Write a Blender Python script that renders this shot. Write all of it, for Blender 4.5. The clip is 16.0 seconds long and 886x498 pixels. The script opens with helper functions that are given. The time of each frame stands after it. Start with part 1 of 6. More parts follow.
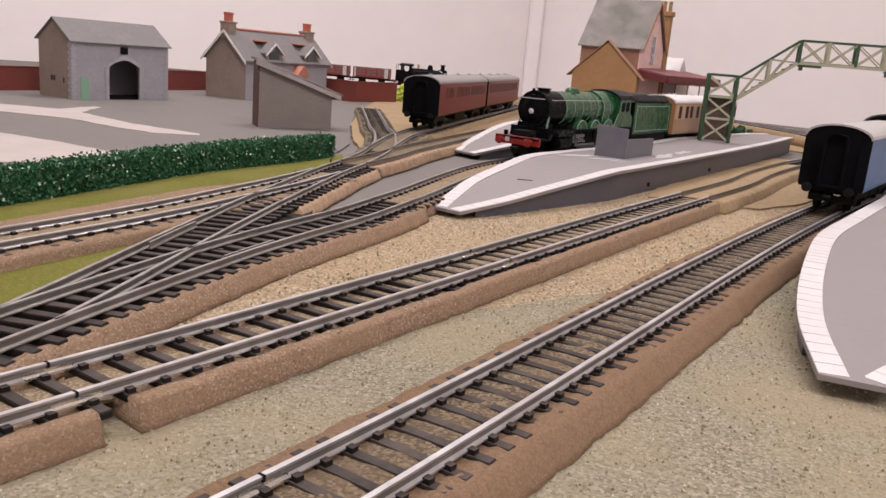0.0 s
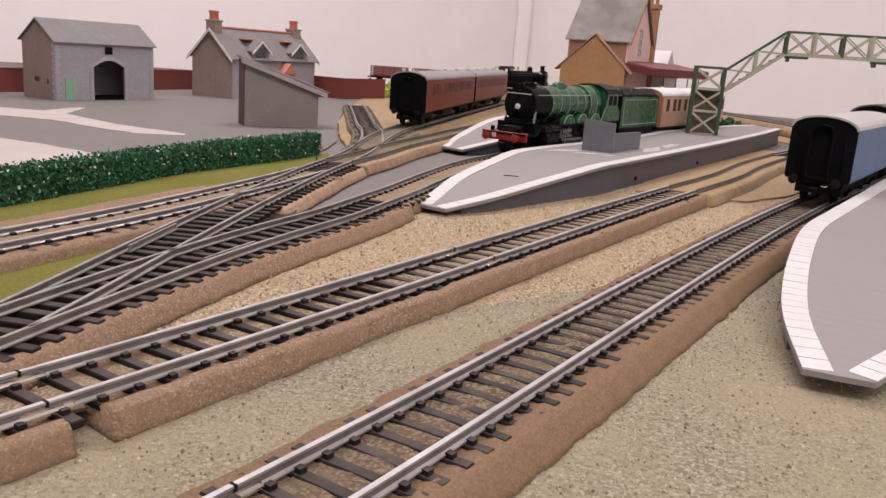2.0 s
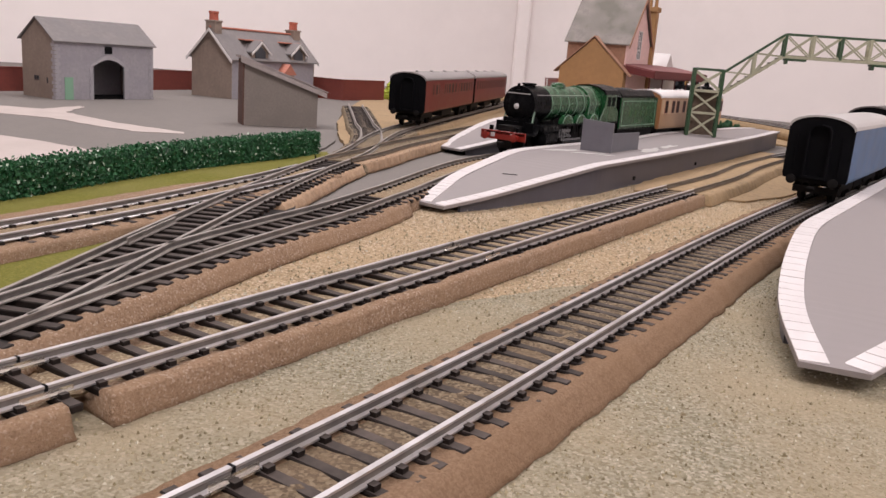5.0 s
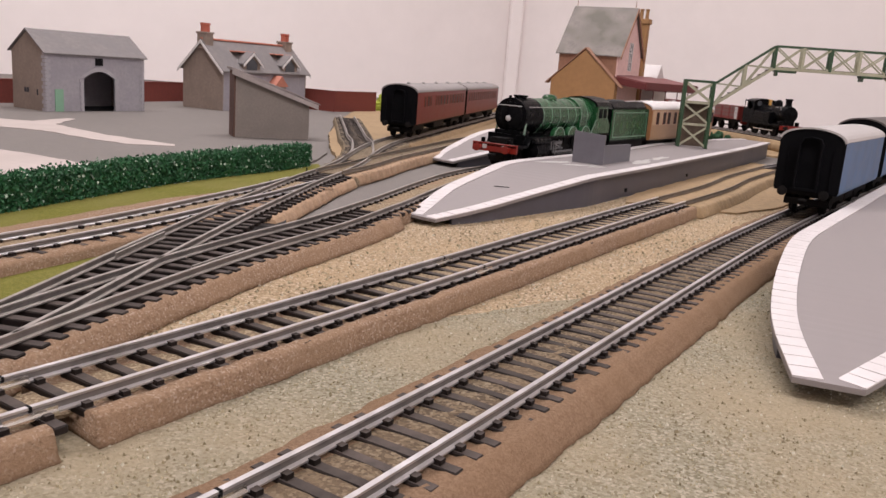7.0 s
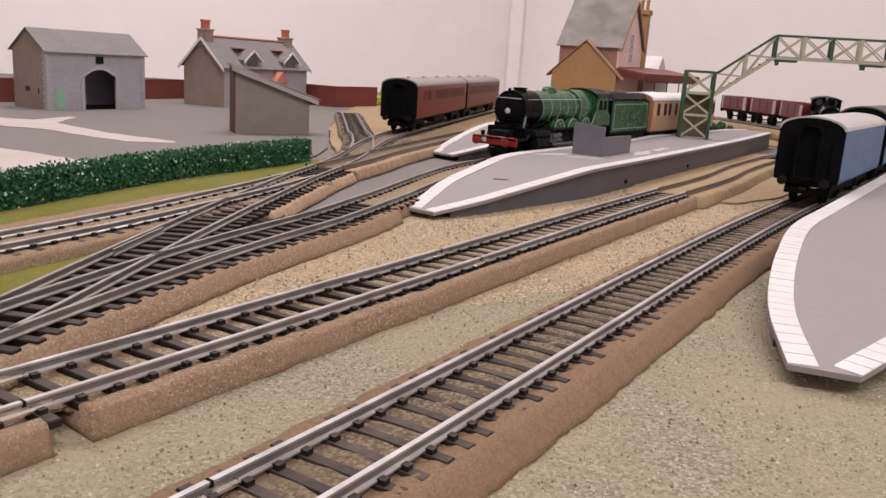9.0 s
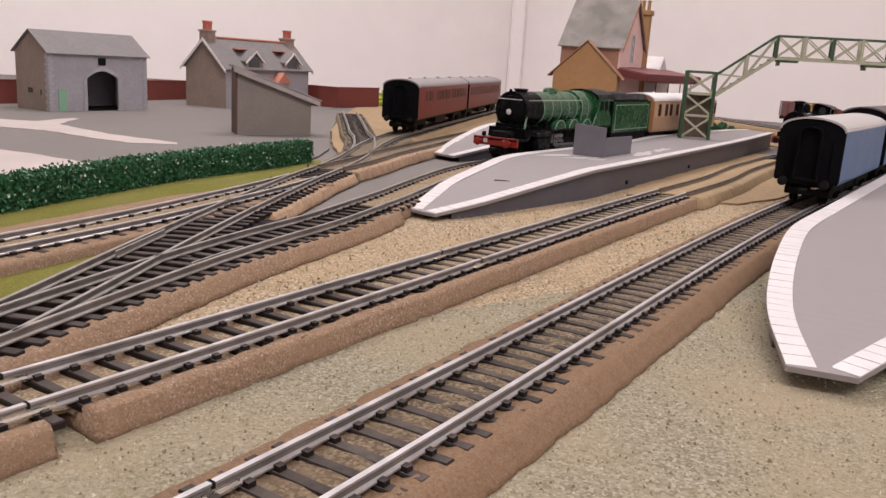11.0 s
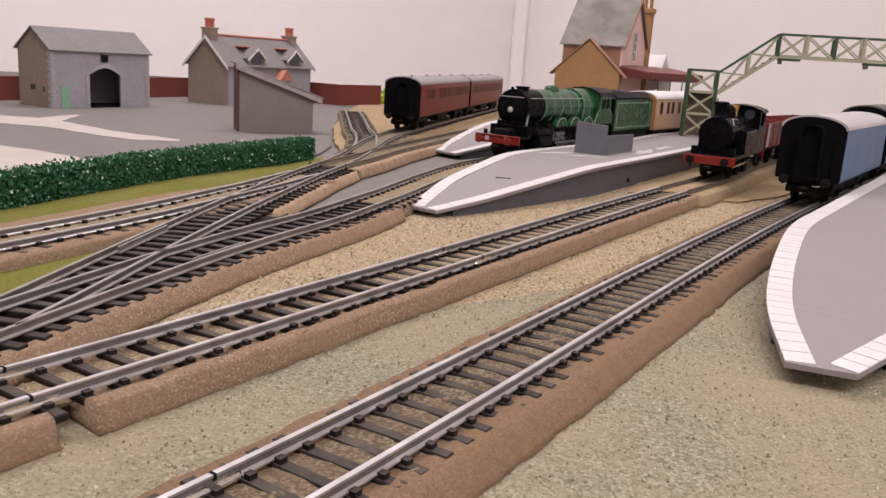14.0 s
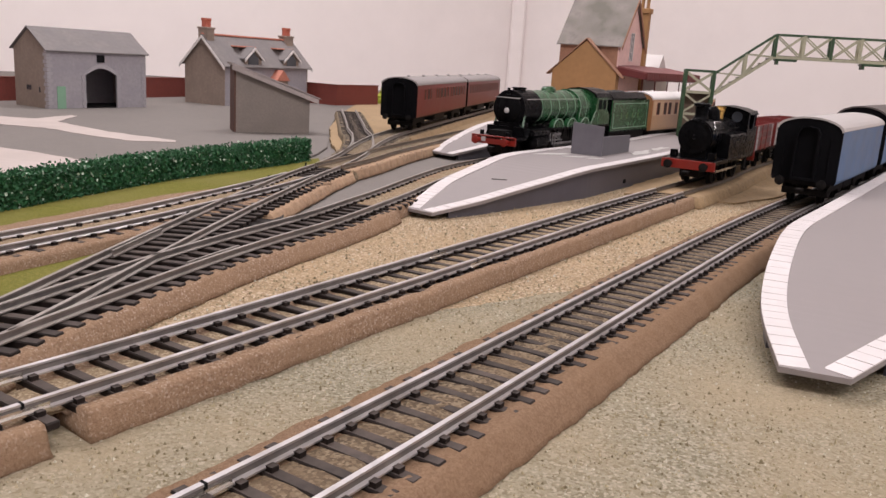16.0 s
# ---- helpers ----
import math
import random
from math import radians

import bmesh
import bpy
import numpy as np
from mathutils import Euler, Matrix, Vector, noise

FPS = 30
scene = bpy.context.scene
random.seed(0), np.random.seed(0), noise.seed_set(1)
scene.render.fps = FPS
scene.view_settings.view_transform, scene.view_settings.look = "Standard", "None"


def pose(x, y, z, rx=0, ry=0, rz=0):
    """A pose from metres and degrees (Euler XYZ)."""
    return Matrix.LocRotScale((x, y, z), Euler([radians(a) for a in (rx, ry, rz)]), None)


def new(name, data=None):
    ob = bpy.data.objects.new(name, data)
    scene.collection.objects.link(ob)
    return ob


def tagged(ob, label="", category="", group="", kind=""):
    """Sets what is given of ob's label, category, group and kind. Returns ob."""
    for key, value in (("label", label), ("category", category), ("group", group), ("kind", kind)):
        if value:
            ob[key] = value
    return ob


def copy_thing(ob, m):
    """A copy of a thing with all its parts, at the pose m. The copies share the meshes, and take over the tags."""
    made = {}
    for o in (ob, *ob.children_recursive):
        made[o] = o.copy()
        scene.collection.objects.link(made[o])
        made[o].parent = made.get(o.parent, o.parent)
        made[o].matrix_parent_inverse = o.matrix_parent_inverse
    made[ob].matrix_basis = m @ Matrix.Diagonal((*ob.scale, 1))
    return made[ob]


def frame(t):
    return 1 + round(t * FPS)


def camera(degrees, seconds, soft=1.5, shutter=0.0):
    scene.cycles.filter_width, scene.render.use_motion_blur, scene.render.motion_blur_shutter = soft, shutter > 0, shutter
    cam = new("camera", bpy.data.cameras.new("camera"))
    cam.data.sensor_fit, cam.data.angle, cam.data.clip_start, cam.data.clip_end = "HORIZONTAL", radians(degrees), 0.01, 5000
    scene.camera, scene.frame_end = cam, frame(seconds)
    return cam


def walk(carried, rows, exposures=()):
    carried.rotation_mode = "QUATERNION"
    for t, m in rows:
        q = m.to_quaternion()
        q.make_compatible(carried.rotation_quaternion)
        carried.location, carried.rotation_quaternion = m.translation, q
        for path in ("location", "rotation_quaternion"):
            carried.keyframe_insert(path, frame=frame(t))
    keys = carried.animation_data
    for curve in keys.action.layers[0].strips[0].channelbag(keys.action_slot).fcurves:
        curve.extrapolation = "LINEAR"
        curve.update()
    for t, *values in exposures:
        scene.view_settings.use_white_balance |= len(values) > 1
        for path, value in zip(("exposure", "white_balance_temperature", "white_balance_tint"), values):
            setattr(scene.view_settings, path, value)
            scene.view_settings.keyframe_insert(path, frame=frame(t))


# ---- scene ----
# Model railway, 4 mm scale. z = 0 is the top of the rails, x to the right, y away from the first view.
cam = camera(57.0, 16.0, soft=1.5)
PATH = [
    (0.0, -0.0081, -0.0013, 0.0703, 76.72, -4.75, 1.87),
    (0.5, -0.0073, -0.0020, 0.0696, 76.66, -4.35, 1.86),
    (1.0, -0.0061, -0.0011, 0.0695, 76.13, -4.07, 1.48),
    (1.5, -0.0046, 0.0002, 0.0704, 76.12, -3.92, 1.46),
    (2.0, -0.0047, 0.0014, 0.0711, 76.46, -4.02, 1.19),
    (2.5, -0.0041, 0.0022, 0.0714, 76.57, -3.75, 1.02),
    (3.0, -0.0044, 0.0018, 0.0708, 76.64, -3.81, 1.14),
    (3.5, -0.0044, 0.0008, 0.0680, 76.60, -4.15, 1.16),
    (4.0, -0.0036, 0.0004, 0.0681, 76.55, -4.08, 1.18),
    (6.5, -0.0059, -0.0008, 0.0679, 77.32, -4.70, 1.06),
    (7.0, -0.0042, 0.0018, 0.0691, 77.48, -4.28, 0.59),
    (7.5, -0.0026, 0.0030, 0.0724, 77.21, -3.26, 0.54),
    (8.0, -0.0022, 0.0021, 0.0721, 77.16, -3.32, 0.62),
    (8.5, -0.0019, 0.0018, 0.0699, 77.09, -3.57, 0.62),
    (9.0, -0.0013, 0.0014, 0.0685, 77.10, -3.57, 0.77),
    (11.5, -0.0008, -0.0003, 0.0696, 77.08, -3.48, 0.90),
    (12.0, -0.0006, -0.0006, 0.0690, 77.06, -3.48, 0.82),
    (12.5, -0.0000, -0.0000, 0.0688, 77.02, -3.50, 0.81),
    (13.0, -0.0006, -0.0002, 0.0693, 77.03, -3.63, 0.94),
    (13.5, -0.0010, -0.0005, 0.0693, 77.11, -3.67, 1.00),
    (14.0, -0.0005, -0.0010, 0.0691, 76.95, -3.60, 1.05),
    (14.5, -0.0003, -0.0011, 0.0682, 76.88, -3.54, 1.00),
    (15.0, 0.0001, -0.0012, 0.0682, 76.82, -3.50, 0.98),
    (15.5, 0.0000, -0.0010, 0.0684, 76.93, -3.65, 1.02),
    (16.0, 0.0005, -0.0003, 0.0706, 76.89, -3.60, 0.90),
]
walk(cam, [(t, pose(*row)) for t, *row in PATH], [(0.0, 0.0), (16.0, 0.0)])

# ---- light ----
world = bpy.data.worlds.new("room_air")
scene.world = world
world.use_nodes = True
world.node_tree.nodes["Background"].inputs[0].default_value = (0.9, 0.85, 0.86, 1)
world.node_tree.nodes["Background"].inputs[1].default_value = 0.25


def ceiling_lamp(x, y, z, sx, sy, watts, turn=0):
    lamp = bpy.data.lights.new("ceiling_tube_light", "AREA")
    lamp.shape, lamp.size, lamp.size_y, lamp.energy = "RECTANGLE", sx, sy, watts
    lamp.color = (1.0, 0.93, 0.955)
    ob = new("ceiling_tube_light", lamp)
    ob.matrix_basis = pose(x, y, z, 0, 0, turn)
    return ob


ceiling_lamp(-0.25, 1.15, 1.38, 1.5, 0.35, 26, 20)
ceiling_lamp(0.55, -0.45, 1.38, 1.5, 0.35, 27, -25)


# ---- materials ----
def material(name, colour, rough=0.6, metal=0.0, spread=0.12, scale=60.0, bump=0.0, bump_scale=None, second=None, second_scale=8.0, second_mix=0.5, spec=0.5, by_object=0.0, coat=0.0):
    """A surface with fine grain, broad patches of a second tone, and relief."""
    m = bpy.data.materials.new(name)
    m.use_nodes = True
    nt = m.node_tree
    nodes, links = nt.nodes, nt.links
    b = nodes["Principled BSDF"]
    b.inputs["Roughness"].default_value = rough
    b.inputs["Metallic"].default_value = metal
    b.inputs["Specular IOR Level"].default_value = spec
    b.inputs["Coat Weight"].default_value = coat
    co = nodes.new("ShaderNodeTexCoord")
    n1 = nodes.new("ShaderNodeTexNoise")
    n1.inputs["Scale"].default_value, n1.inputs["Detail"].default_value, n1.inputs["Roughness"].default_value = scale, 6, 0.65
    n2 = nodes.new("ShaderNodeTexNoise")
    n2.inputs["Scale"].default_value, n2.inputs["Detail"].default_value = second_scale, 3
    for n in (n1, n2):
        links.new(co.outputs["Object"], n.inputs["Vector"])
    r1 = nodes.new("ShaderNodeValToRGB")
    lo = [max(0.0, c * (1 - spread * 2)) for c in colour]
    hi = [min(1.0, c * (1 + spread * 2)) for c in colour]
    r1.color_ramp.elements[0].position, r1.color_ramp.elements[1].position = 0.3, 0.7
    r1.color_ramp.elements[0].color, r1.color_ramp.elements[1].color = (*lo, 1), (*hi, 1)
    links.new(n1.outputs["Fac"], r1.inputs["Fac"])
    out = r1.outputs["Color"]
    r2 = nodes.new("ShaderNodeValToRGB")
    r2.color_ramp.elements[0].position, r2.color_ramp.elements[1].position = 0.42, 0.66
    r2.color_ramp.elements[1].color = (second_mix, second_mix, second_mix, 1)
    r2.color_ramp.elements[0].color = (0, 0, 0, 1)
    links.new(n2.outputs["Fac"], r2.inputs["Fac"])
    mx = nodes.new("ShaderNodeMix")
    mx.data_type = "RGBA"
    tone = second or [c * 0.86 for c in colour]
    links.new(r2.outputs["Color"], mx.inputs["Factor"])
    links.new(out, mx.inputs["A"])
    mx.inputs["B"].default_value = (*tone, 1)
    out = mx.outputs["Result"]
    if by_object:
        info = nodes.new("ShaderNodeObjectInfo")
        mr = nodes.new("ShaderNodeMapRange")
        mr.inputs["To Min"].default_value, mr.inputs["To Max"].default_value = 1 - by_object, 1 + by_object
        links.new(info.outputs["Random"], mr.inputs["Value"])
        hs = nodes.new("ShaderNodeHueSaturation")
        links.new(mr.outputs["Result"], hs.inputs["Value"])
        links.new(out, hs.inputs["Color"])
        out = hs.outputs["Color"]
    links.new(out, b.inputs["Base Color"])
    rr = nodes.new("ShaderNodeMapRange")
    rr.inputs["To Min"].default_value, rr.inputs["To Max"].default_value = max(0.02, rough - 0.08), min(1, rough + 0.08)
    links.new(n1.outputs["Fac"], rr.inputs["Value"])
    links.new(rr.outputs["Result"], b.inputs["Roughness"])
    if bump:
        n3 = nodes.new("ShaderNodeTexNoise")
        n3.inputs["Scale"].default_value, n3.inputs["Detail"].default_value, n3.inputs["Roughness"].default_value = bump_scale or scale, 5, 0.7
        links.new(co.outputs["Object"], n3.inputs["Vector"])
        bp = nodes.new("ShaderNodeBump")
        bp.inputs["Strength"].default_value, bp.inputs["Distance"].default_value = 1.0, bump
        links.new(n3.outputs["Fac"], bp.inputs["Height"])
        links.new(bp.outputs["Normal"], b.inputs["Normal"])
    return m


def grit(name, tones, cell, bump, second, second_scale, mix=0.5, rough=0.95):
    """Loose scatter of grains: cells of several tones with relief, in patches."""
    m = bpy.data.materials.new(name)
    m.use_nodes = True
    nodes, links = m.node_tree.nodes, m.node_tree.links
    b = nodes["Principled BSDF"]
    b.inputs["Roughness"].default_value = rough
    b.inputs["Specular IOR Level"].default_value = 0.2
    co = nodes.new("ShaderNodeTexCoord")
    v = nodes.new("ShaderNodeTexVoronoi")
    v.inputs["Scale"].default_value = 1 / cell
    links.new(co.outputs["Object"], v.inputs["Vector"])
    sep = nodes.new("ShaderNodeSeparateColor")
    links.new(v.outputs["Color"], sep.inputs["Color"])
    ramp = nodes.new("ShaderNodeValToRGB")
    ramp.color_ramp.interpolation = "CONSTANT"
    while len(ramp.color_ramp.elements) < len(tones):
        ramp.color_ramp.elements.new(0.5)
    for k, tone in enumerate(tones):
        ramp.color_ramp.elements[k].position = k / len(tones)
        ramp.color_ramp.elements[k].color = (*tone, 1)
    links.new(sep.outputs["Red"], ramp.inputs["Fac"])
    n2 = nodes.new("ShaderNodeTexNoise")
    n2.inputs["Scale"].default_value, n2.inputs["Detail"].default_value = second_scale, 4
    links.new(co.outputs["Object"], n2.inputs["Vector"])
    r2 = nodes.new("ShaderNodeValToRGB")
    r2.color_ramp.elements[0].position, r2.color_ramp.elements[1].position = 0.4, 0.64
    r2.color_ramp.elements[0].color = (0, 0, 0, 1)
    r2.color_ramp.elements[1].color = (mix, mix, mix, 1)
    links.new(n2.outputs["Fac"], r2.inputs["Fac"])
    mx = nodes.new("ShaderNodeMix")
    mx.data_type = "RGBA"
    links.new(r2.outputs["Color"], mx.inputs["Factor"])
    links.new(ramp.outputs["Color"], mx.inputs["A"])
    mx.inputs["B"].default_value = (*second, 1)
    links.new(mx.outputs["Result"], b.inputs["Base Color"])
    n3 = nodes.new("ShaderNodeTexNoise")
    n3.inputs["Scale"].default_value, n3.inputs["Detail"].default_value, n3.inputs["Roughness"].default_value = 0.6 / cell, 4, 0.75
    links.new(co.outputs["Object"], n3.inputs["Vector"])
    bp = nodes.new("ShaderNodeBump")
    bp.inputs["Strength"].default_value, bp.inputs["Distance"].default_value = 1.0, bump
    links.new(n3.outputs["Fac"], bp.inputs["Height"])
    links.new(bp.outputs["Normal"], b.inputs["Normal"])
    return m


WALL = material("wall_paint", (0.89, 0.83, 0.81), 0.8, spread=0.012, scale=14, second=(0.89, 0.83, 0.81), second_scale=1.5)
CEIL = material("ceiling_paint", (0.82, 0.81, 0.79), 0.9, spread=0.02, scale=20)
CARPET = material("floor_carpet", (0.16, 0.14, 0.13), 0.95, spread=0.2, scale=200)
BOARD = material("grey_board_paint", (0.1472, 0.1321, 0.121), 0.75, spread=0.06, scale=90, second=(0.1349, 0.1206, 0.1104), second_scale=7, bump=0.0002, bump_scale=300)
SAND = grit("sandy_scatter", [(0.4033, 0.3098, 0.1977), (0.3483, 0.2640, 0.1631), (0.4585, 0.3558, 0.2347), (0.3852, 0.2926, 0.1854), (0.2690, 0.1950, 0.1173), (0.5012, 0.3958, 0.2778), (0.3912, 0.2984, 0.1914), (0.2958, 0.2147, 0.1365), (0.5916, 0.4746, 0.3639)], 0.0008, 0.0012, (0.4400, 0.3156, 0.1854), 13, 0.5)
SANDPALE = grit("pale_green_scatter", [(0.2666, 0.2388, 0.1714), (0.2343, 0.2115, 0.1468), (0.2996, 0.2699, 0.2008), (0.2576, 0.2315, 0.1645), (0.1834, 0.1623, 0.1098), (0.3265, 0.2963, 0.2252), (0.2487, 0.2261, 0.1567), (0.2862, 0.2544, 0.1848), (0.1908, 0.1643, 0.1098), (0.3816, 0.3392, 0.2632)], 0.0007, 0.0008, (0.3286, 0.2650, 0.1736), 16, 0.7)
BED = grit("brown_foam_ballast", [(0.36, 0.275, 0.21), (0.19, 0.118, 0.074), (0.255, 0.17, 0.11), (0.26, 0.172, 0.113), (0.2947, 0.216, 0.1507), (0.2472, 0.1617, 0.1053), (0.2281, 0.1489, 0.0944), (0.2662, 0.1766, 0.1147), (0.2433, 0.1594, 0.1016), (0.2928, 0.2029, 0.1379), (0.213, 0.1354, 0.0856)], 0.0005, 0.0006, (0.27, 0.1766, 0.1089), 25, 0.5)
SMOOTHBED = grit("plain_brown_foam", [(0.235, 0.152, 0.096), (0.205, 0.130, 0.080), (0.25, 0.165, 0.105), (0.22, 0.142, 0.088), (0.19, 0.118, 0.072)], 0.00045, 0.0006, (0.215, 0.132, 0.075), 22, 0.55)
INFILL = grit("dull_ballast_infill", [(0.236, 0.1782, 0.112), (0.2006, 0.1495, 0.0952), (0.2832, 0.2185, 0.14), (0.1652, 0.1207, 0.0784), (0.354, 0.2875, 0.196)], 0.0006, 0.0005, (0.2714, 0.1898, 0.1176), 30, 0.5)
THROAT = grit("throat_ballast", [(0.16, 0.125, 0.085), (0.12, 0.092, 0.064), (0.20, 0.16, 0.11), (0.09, 0.07, 0.05), (0.24, 0.195, 0.14)], 0.0011, 0.0008, (0.20, 0.15, 0.095), 22, 0.6)
DARKFILL = grit("dark_gravel_infill", [(0.15, 0.112, 0.072), (0.11, 0.082, 0.054), (0.19, 0.145, 0.095), (0.085, 0.062, 0.042), (0.24, 0.19, 0.13)], 0.0007, 0.0006, (0.17, 0.12, 0.075), 30, 0.5)
# near black: shade between the turnout sleepers, put into the colour
TURNSHADE = material("turnout_shade_base", (0.016, 0.012, 0.011), 0.9, spread=0.3, scale=200)
CORK = material("tan_cork_strip", (0.275, 0.19, 0.105), 0.9, spread=0.14, scale=220, second=(0.34, 0.24, 0.13), second_scale=14, bump=0.0004, bump_scale=500)
PINKCORK = material("pinkish_cork_edge", (0.29, 0.19, 0.118), 0.9, spread=0.14, scale=260, second=(0.34, 0.235, 0.145), second_scale=30, bump=0.0005, bump_scale=400)
GRASS = grit("green_flock", [(0.144, 0.14, 0.0255), (0.12, 0.12, 0.0204), (0.168, 0.16, 0.0357), (0.136, 0.132, 0.0221)], 0.0007, 0.0005, (0.184, 0.164, 0.051), 18, 0.55)
HEDGE = material("hedge_foam", (0.012, 0.055, 0.02), 0.85, spread=0.3, scale=500)
LEAF = material("hedge_leaf", (0.013, 0.078, 0.027), 0.6, spread=0.35, scale=700, second=(0.024, 0.125, 0.044), second_scale=160, second_mix=0.8)
# pale flecks: glints on the leaves, painted as a colour
LEAFGLINT = material("hedge_glint_fleck", (0.45, 0.55, 0.45), 0.7, spread=0.2, scale=700)
STEEL = material("nickel_rail", (0.594, 0.576, 0.5859), 0.36, metal=0.8, spread=0.08, scale=120, second=(0.36, 0.333, 0.3069), second_scale=40, second_mix=0.5)
DULLSTEEL = material("tarnished_turnout_rail", (0.25, 0.225, 0.205), 0.55, metal=0.55, spread=0.12, scale=120, second=(0.34, 0.32, 0.30), second_scale=40, second_mix=0.5)
YELLOWGREEN = material("lime_flock", (0.35, 0.42, 0.05), 0.8, spread=0.2, scale=400)
RUSTRAIL = material("brown_tarnished_rail", (0.15, 0.112, 0.075), 0.55, metal=0.2, spread=0.15, scale=120)
RAILWEB = material("tarnished_rail_web", (0.20, 0.185, 0.175), 0.5, metal=0.6, spread=0.15, scale=120)
BRIGHT = material("bright_joiner", (0.78, 0.76, 0.72), 0.25, metal=0.95, spread=0.05)
# Sleeper colours carry the light: shaded sides near black, lit dusty tops paler.
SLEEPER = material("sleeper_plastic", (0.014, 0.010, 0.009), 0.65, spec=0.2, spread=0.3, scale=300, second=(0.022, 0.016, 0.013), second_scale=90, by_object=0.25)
SLEEPERLIT = material("lit_dusty_sleeper_top", (0.052, 0.042, 0.038), 0.75, spec=0.2, spread=0.25, scale=300, second=(0.07, 0.055, 0.046), second_scale=90, by_object=0.3)
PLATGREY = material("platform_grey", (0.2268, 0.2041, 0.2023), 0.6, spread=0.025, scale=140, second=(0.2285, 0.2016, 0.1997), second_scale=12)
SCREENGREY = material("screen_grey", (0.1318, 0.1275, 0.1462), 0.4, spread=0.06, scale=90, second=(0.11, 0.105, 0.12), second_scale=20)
# bluish wall grey, taken darker to hold the shade beside the trains
PLATWALLSHADE = material("platform_wall_shaded_grey", (0.076, 0.074, 0.092), 0.45, spread=0.06, scale=90, second=(0.065, 0.062, 0.072), second_scale=20)
PLATWHITE = material("platform_edge_white", (0.58, 0.545, 0.545), 0.5, spread=0.04, scale=160, second=(0.53, 0.50, 0.495), second_scale=40)
GLUE = material("glue_stain", (0.434, 0.42, 0.406), 0.45, spread=0.1, scale=200)
BLACK = material("black_hole", (0.008, 0.008, 0.009), 0.8, spec=0.1)


# ---- mesh helpers ----
def finish(name, bm, mat, parent=None, label="", smooth=False):
    me = bpy.data.meshes.new(name)
    bmesh.ops.recalc_face_normals(bm, faces=bm.faces)
    bm.to_mesh(me)
    bm.free()
    for mm in mat if isinstance(mat, (list, tuple)) else (mat,):
        me.materials.append(mm)
    if smooth:
        for p in me.polygons:
            p.use_smooth = True
    ob = new(name, me)
    if parent is not None:
        ob.parent = parent
    if label:
        tagged(ob, label)
    return ob


def part(name, bm, mat, parent, label="", smooth=False):
    return finish(name, bm, mat, parent, label, smooth)


def thing(name, m, label, category, group="", kind=""):
    ob = new(name)
    ob.empty_display_size = 0.02
    ob.matrix_basis = m
    return tagged(ob, label, category, group, kind)


def box(bm, x0, x1, y0, y1, z0, z1, bevel=0.0, m=None, mi=0):
    v = [bm.verts.new(p) for p in ((x0, y0, z0), (x1, y0, z0), (x1, y1, z0), (x0, y1, z0), (x0, y0, z1), (x1, y0, z1), (x1, y1, z1), (x0, y1, z1))]
    f = [bm.faces.new([v[i] for i in q]) for q in ((0, 3, 2, 1), (4, 5, 6, 7), (0, 1, 5, 4), (1, 2, 6, 5), (2, 3, 7, 6), (3, 0, 4, 7))]
    for face in f:
        face.material_index = mi
    if m is not None:
        bmesh.ops.transform(bm, matrix=m, verts=v)
    if bevel:
        e = list({e for face in f for e in face.edges})
        bmesh.ops.bevel(bm, geom=e, offset=bevel, segments=1, affect="EDGES")
    return bm


def prism(bm, outline, z0, z1, axis="z", mi=0, m=None):
    """A plate of that outline: (a, b) pairs, pulled from z0 to z1 along the axis."""
    put = {"z": lambda a, b, c: (a, b, c), "y": lambda a, b, c: (a, c, b), "x": lambda a, b, c: (c, a, b)}[axis]
    lo = [bm.verts.new(put(a, b, z0)) for a, b in outline]
    hi = [bm.verts.new(put(a, b, z1)) for a, b in outline]
    n = len(outline)
    faces = [bm.faces.new(lo[::-1]), bm.faces.new(hi)]
    faces += [bm.faces.new((lo[i], lo[(i + 1) % n], hi[(i + 1) % n], hi[i])) for i in range(n)]
    for f in faces:
        f.material_index = mi
    if m is not None:
        bmesh.ops.transform(bm, matrix=m, verts=lo + hi)
    return bm


def tube(bm, a, b, r0, r1=None, n=12, mi=0):
    """A closed round bar from a to b."""
    a, b = Vector(a), Vector(b)
    r1 = r0 if r1 is None else r1
    q = (b - a).to_track_quat("Z", "Y")
    ring = [[bm.verts.new(c + q @ Vector((r * math.cos(2 * math.pi * k / n), r * math.sin(2 * math.pi * k / n), 0))) for k in range(n)] for c, r in ((a, r0), (b, r1))]
    fs = [bm.faces.new(ring[0][::-1]), bm.faces.new(ring[1])]
    for k in range(n):
        fs.append(bm.faces.new((ring[0][k], ring[0][(k + 1) % n], ring[1][(k + 1) % n], ring[1][k])))
    for f in fs:
        f.material_index = mi
    return bm


def lathe(bm, profile, n=20, m=None, mi=0):
    """Turned shape round z: (radius, height) pairs."""
    rings = []
    for r, z in profile:
        rings.append([bm.verts.new((max(r, 1e-5) * math.cos(2 * math.pi * k / n), max(r, 1e-5) * math.sin(2 * math.pi * k / n), z)) for k in range(n)])
    fs = [bm.faces.new(rings[0][::-1]), bm.faces.new(rings[-1])]
    for a, b in zip(rings, rings[1:]):
        for k in range(n):
            fs.append(bm.faces.new((a[k], a[(k + 1) % n], b[(k + 1) % n], b[k])))
    for f in fs:
        f.material_index = mi
    if m is not None:
        bmesh.ops.transform(bm, matrix=m, verts=[v for r in rings for v in r])
    return bm


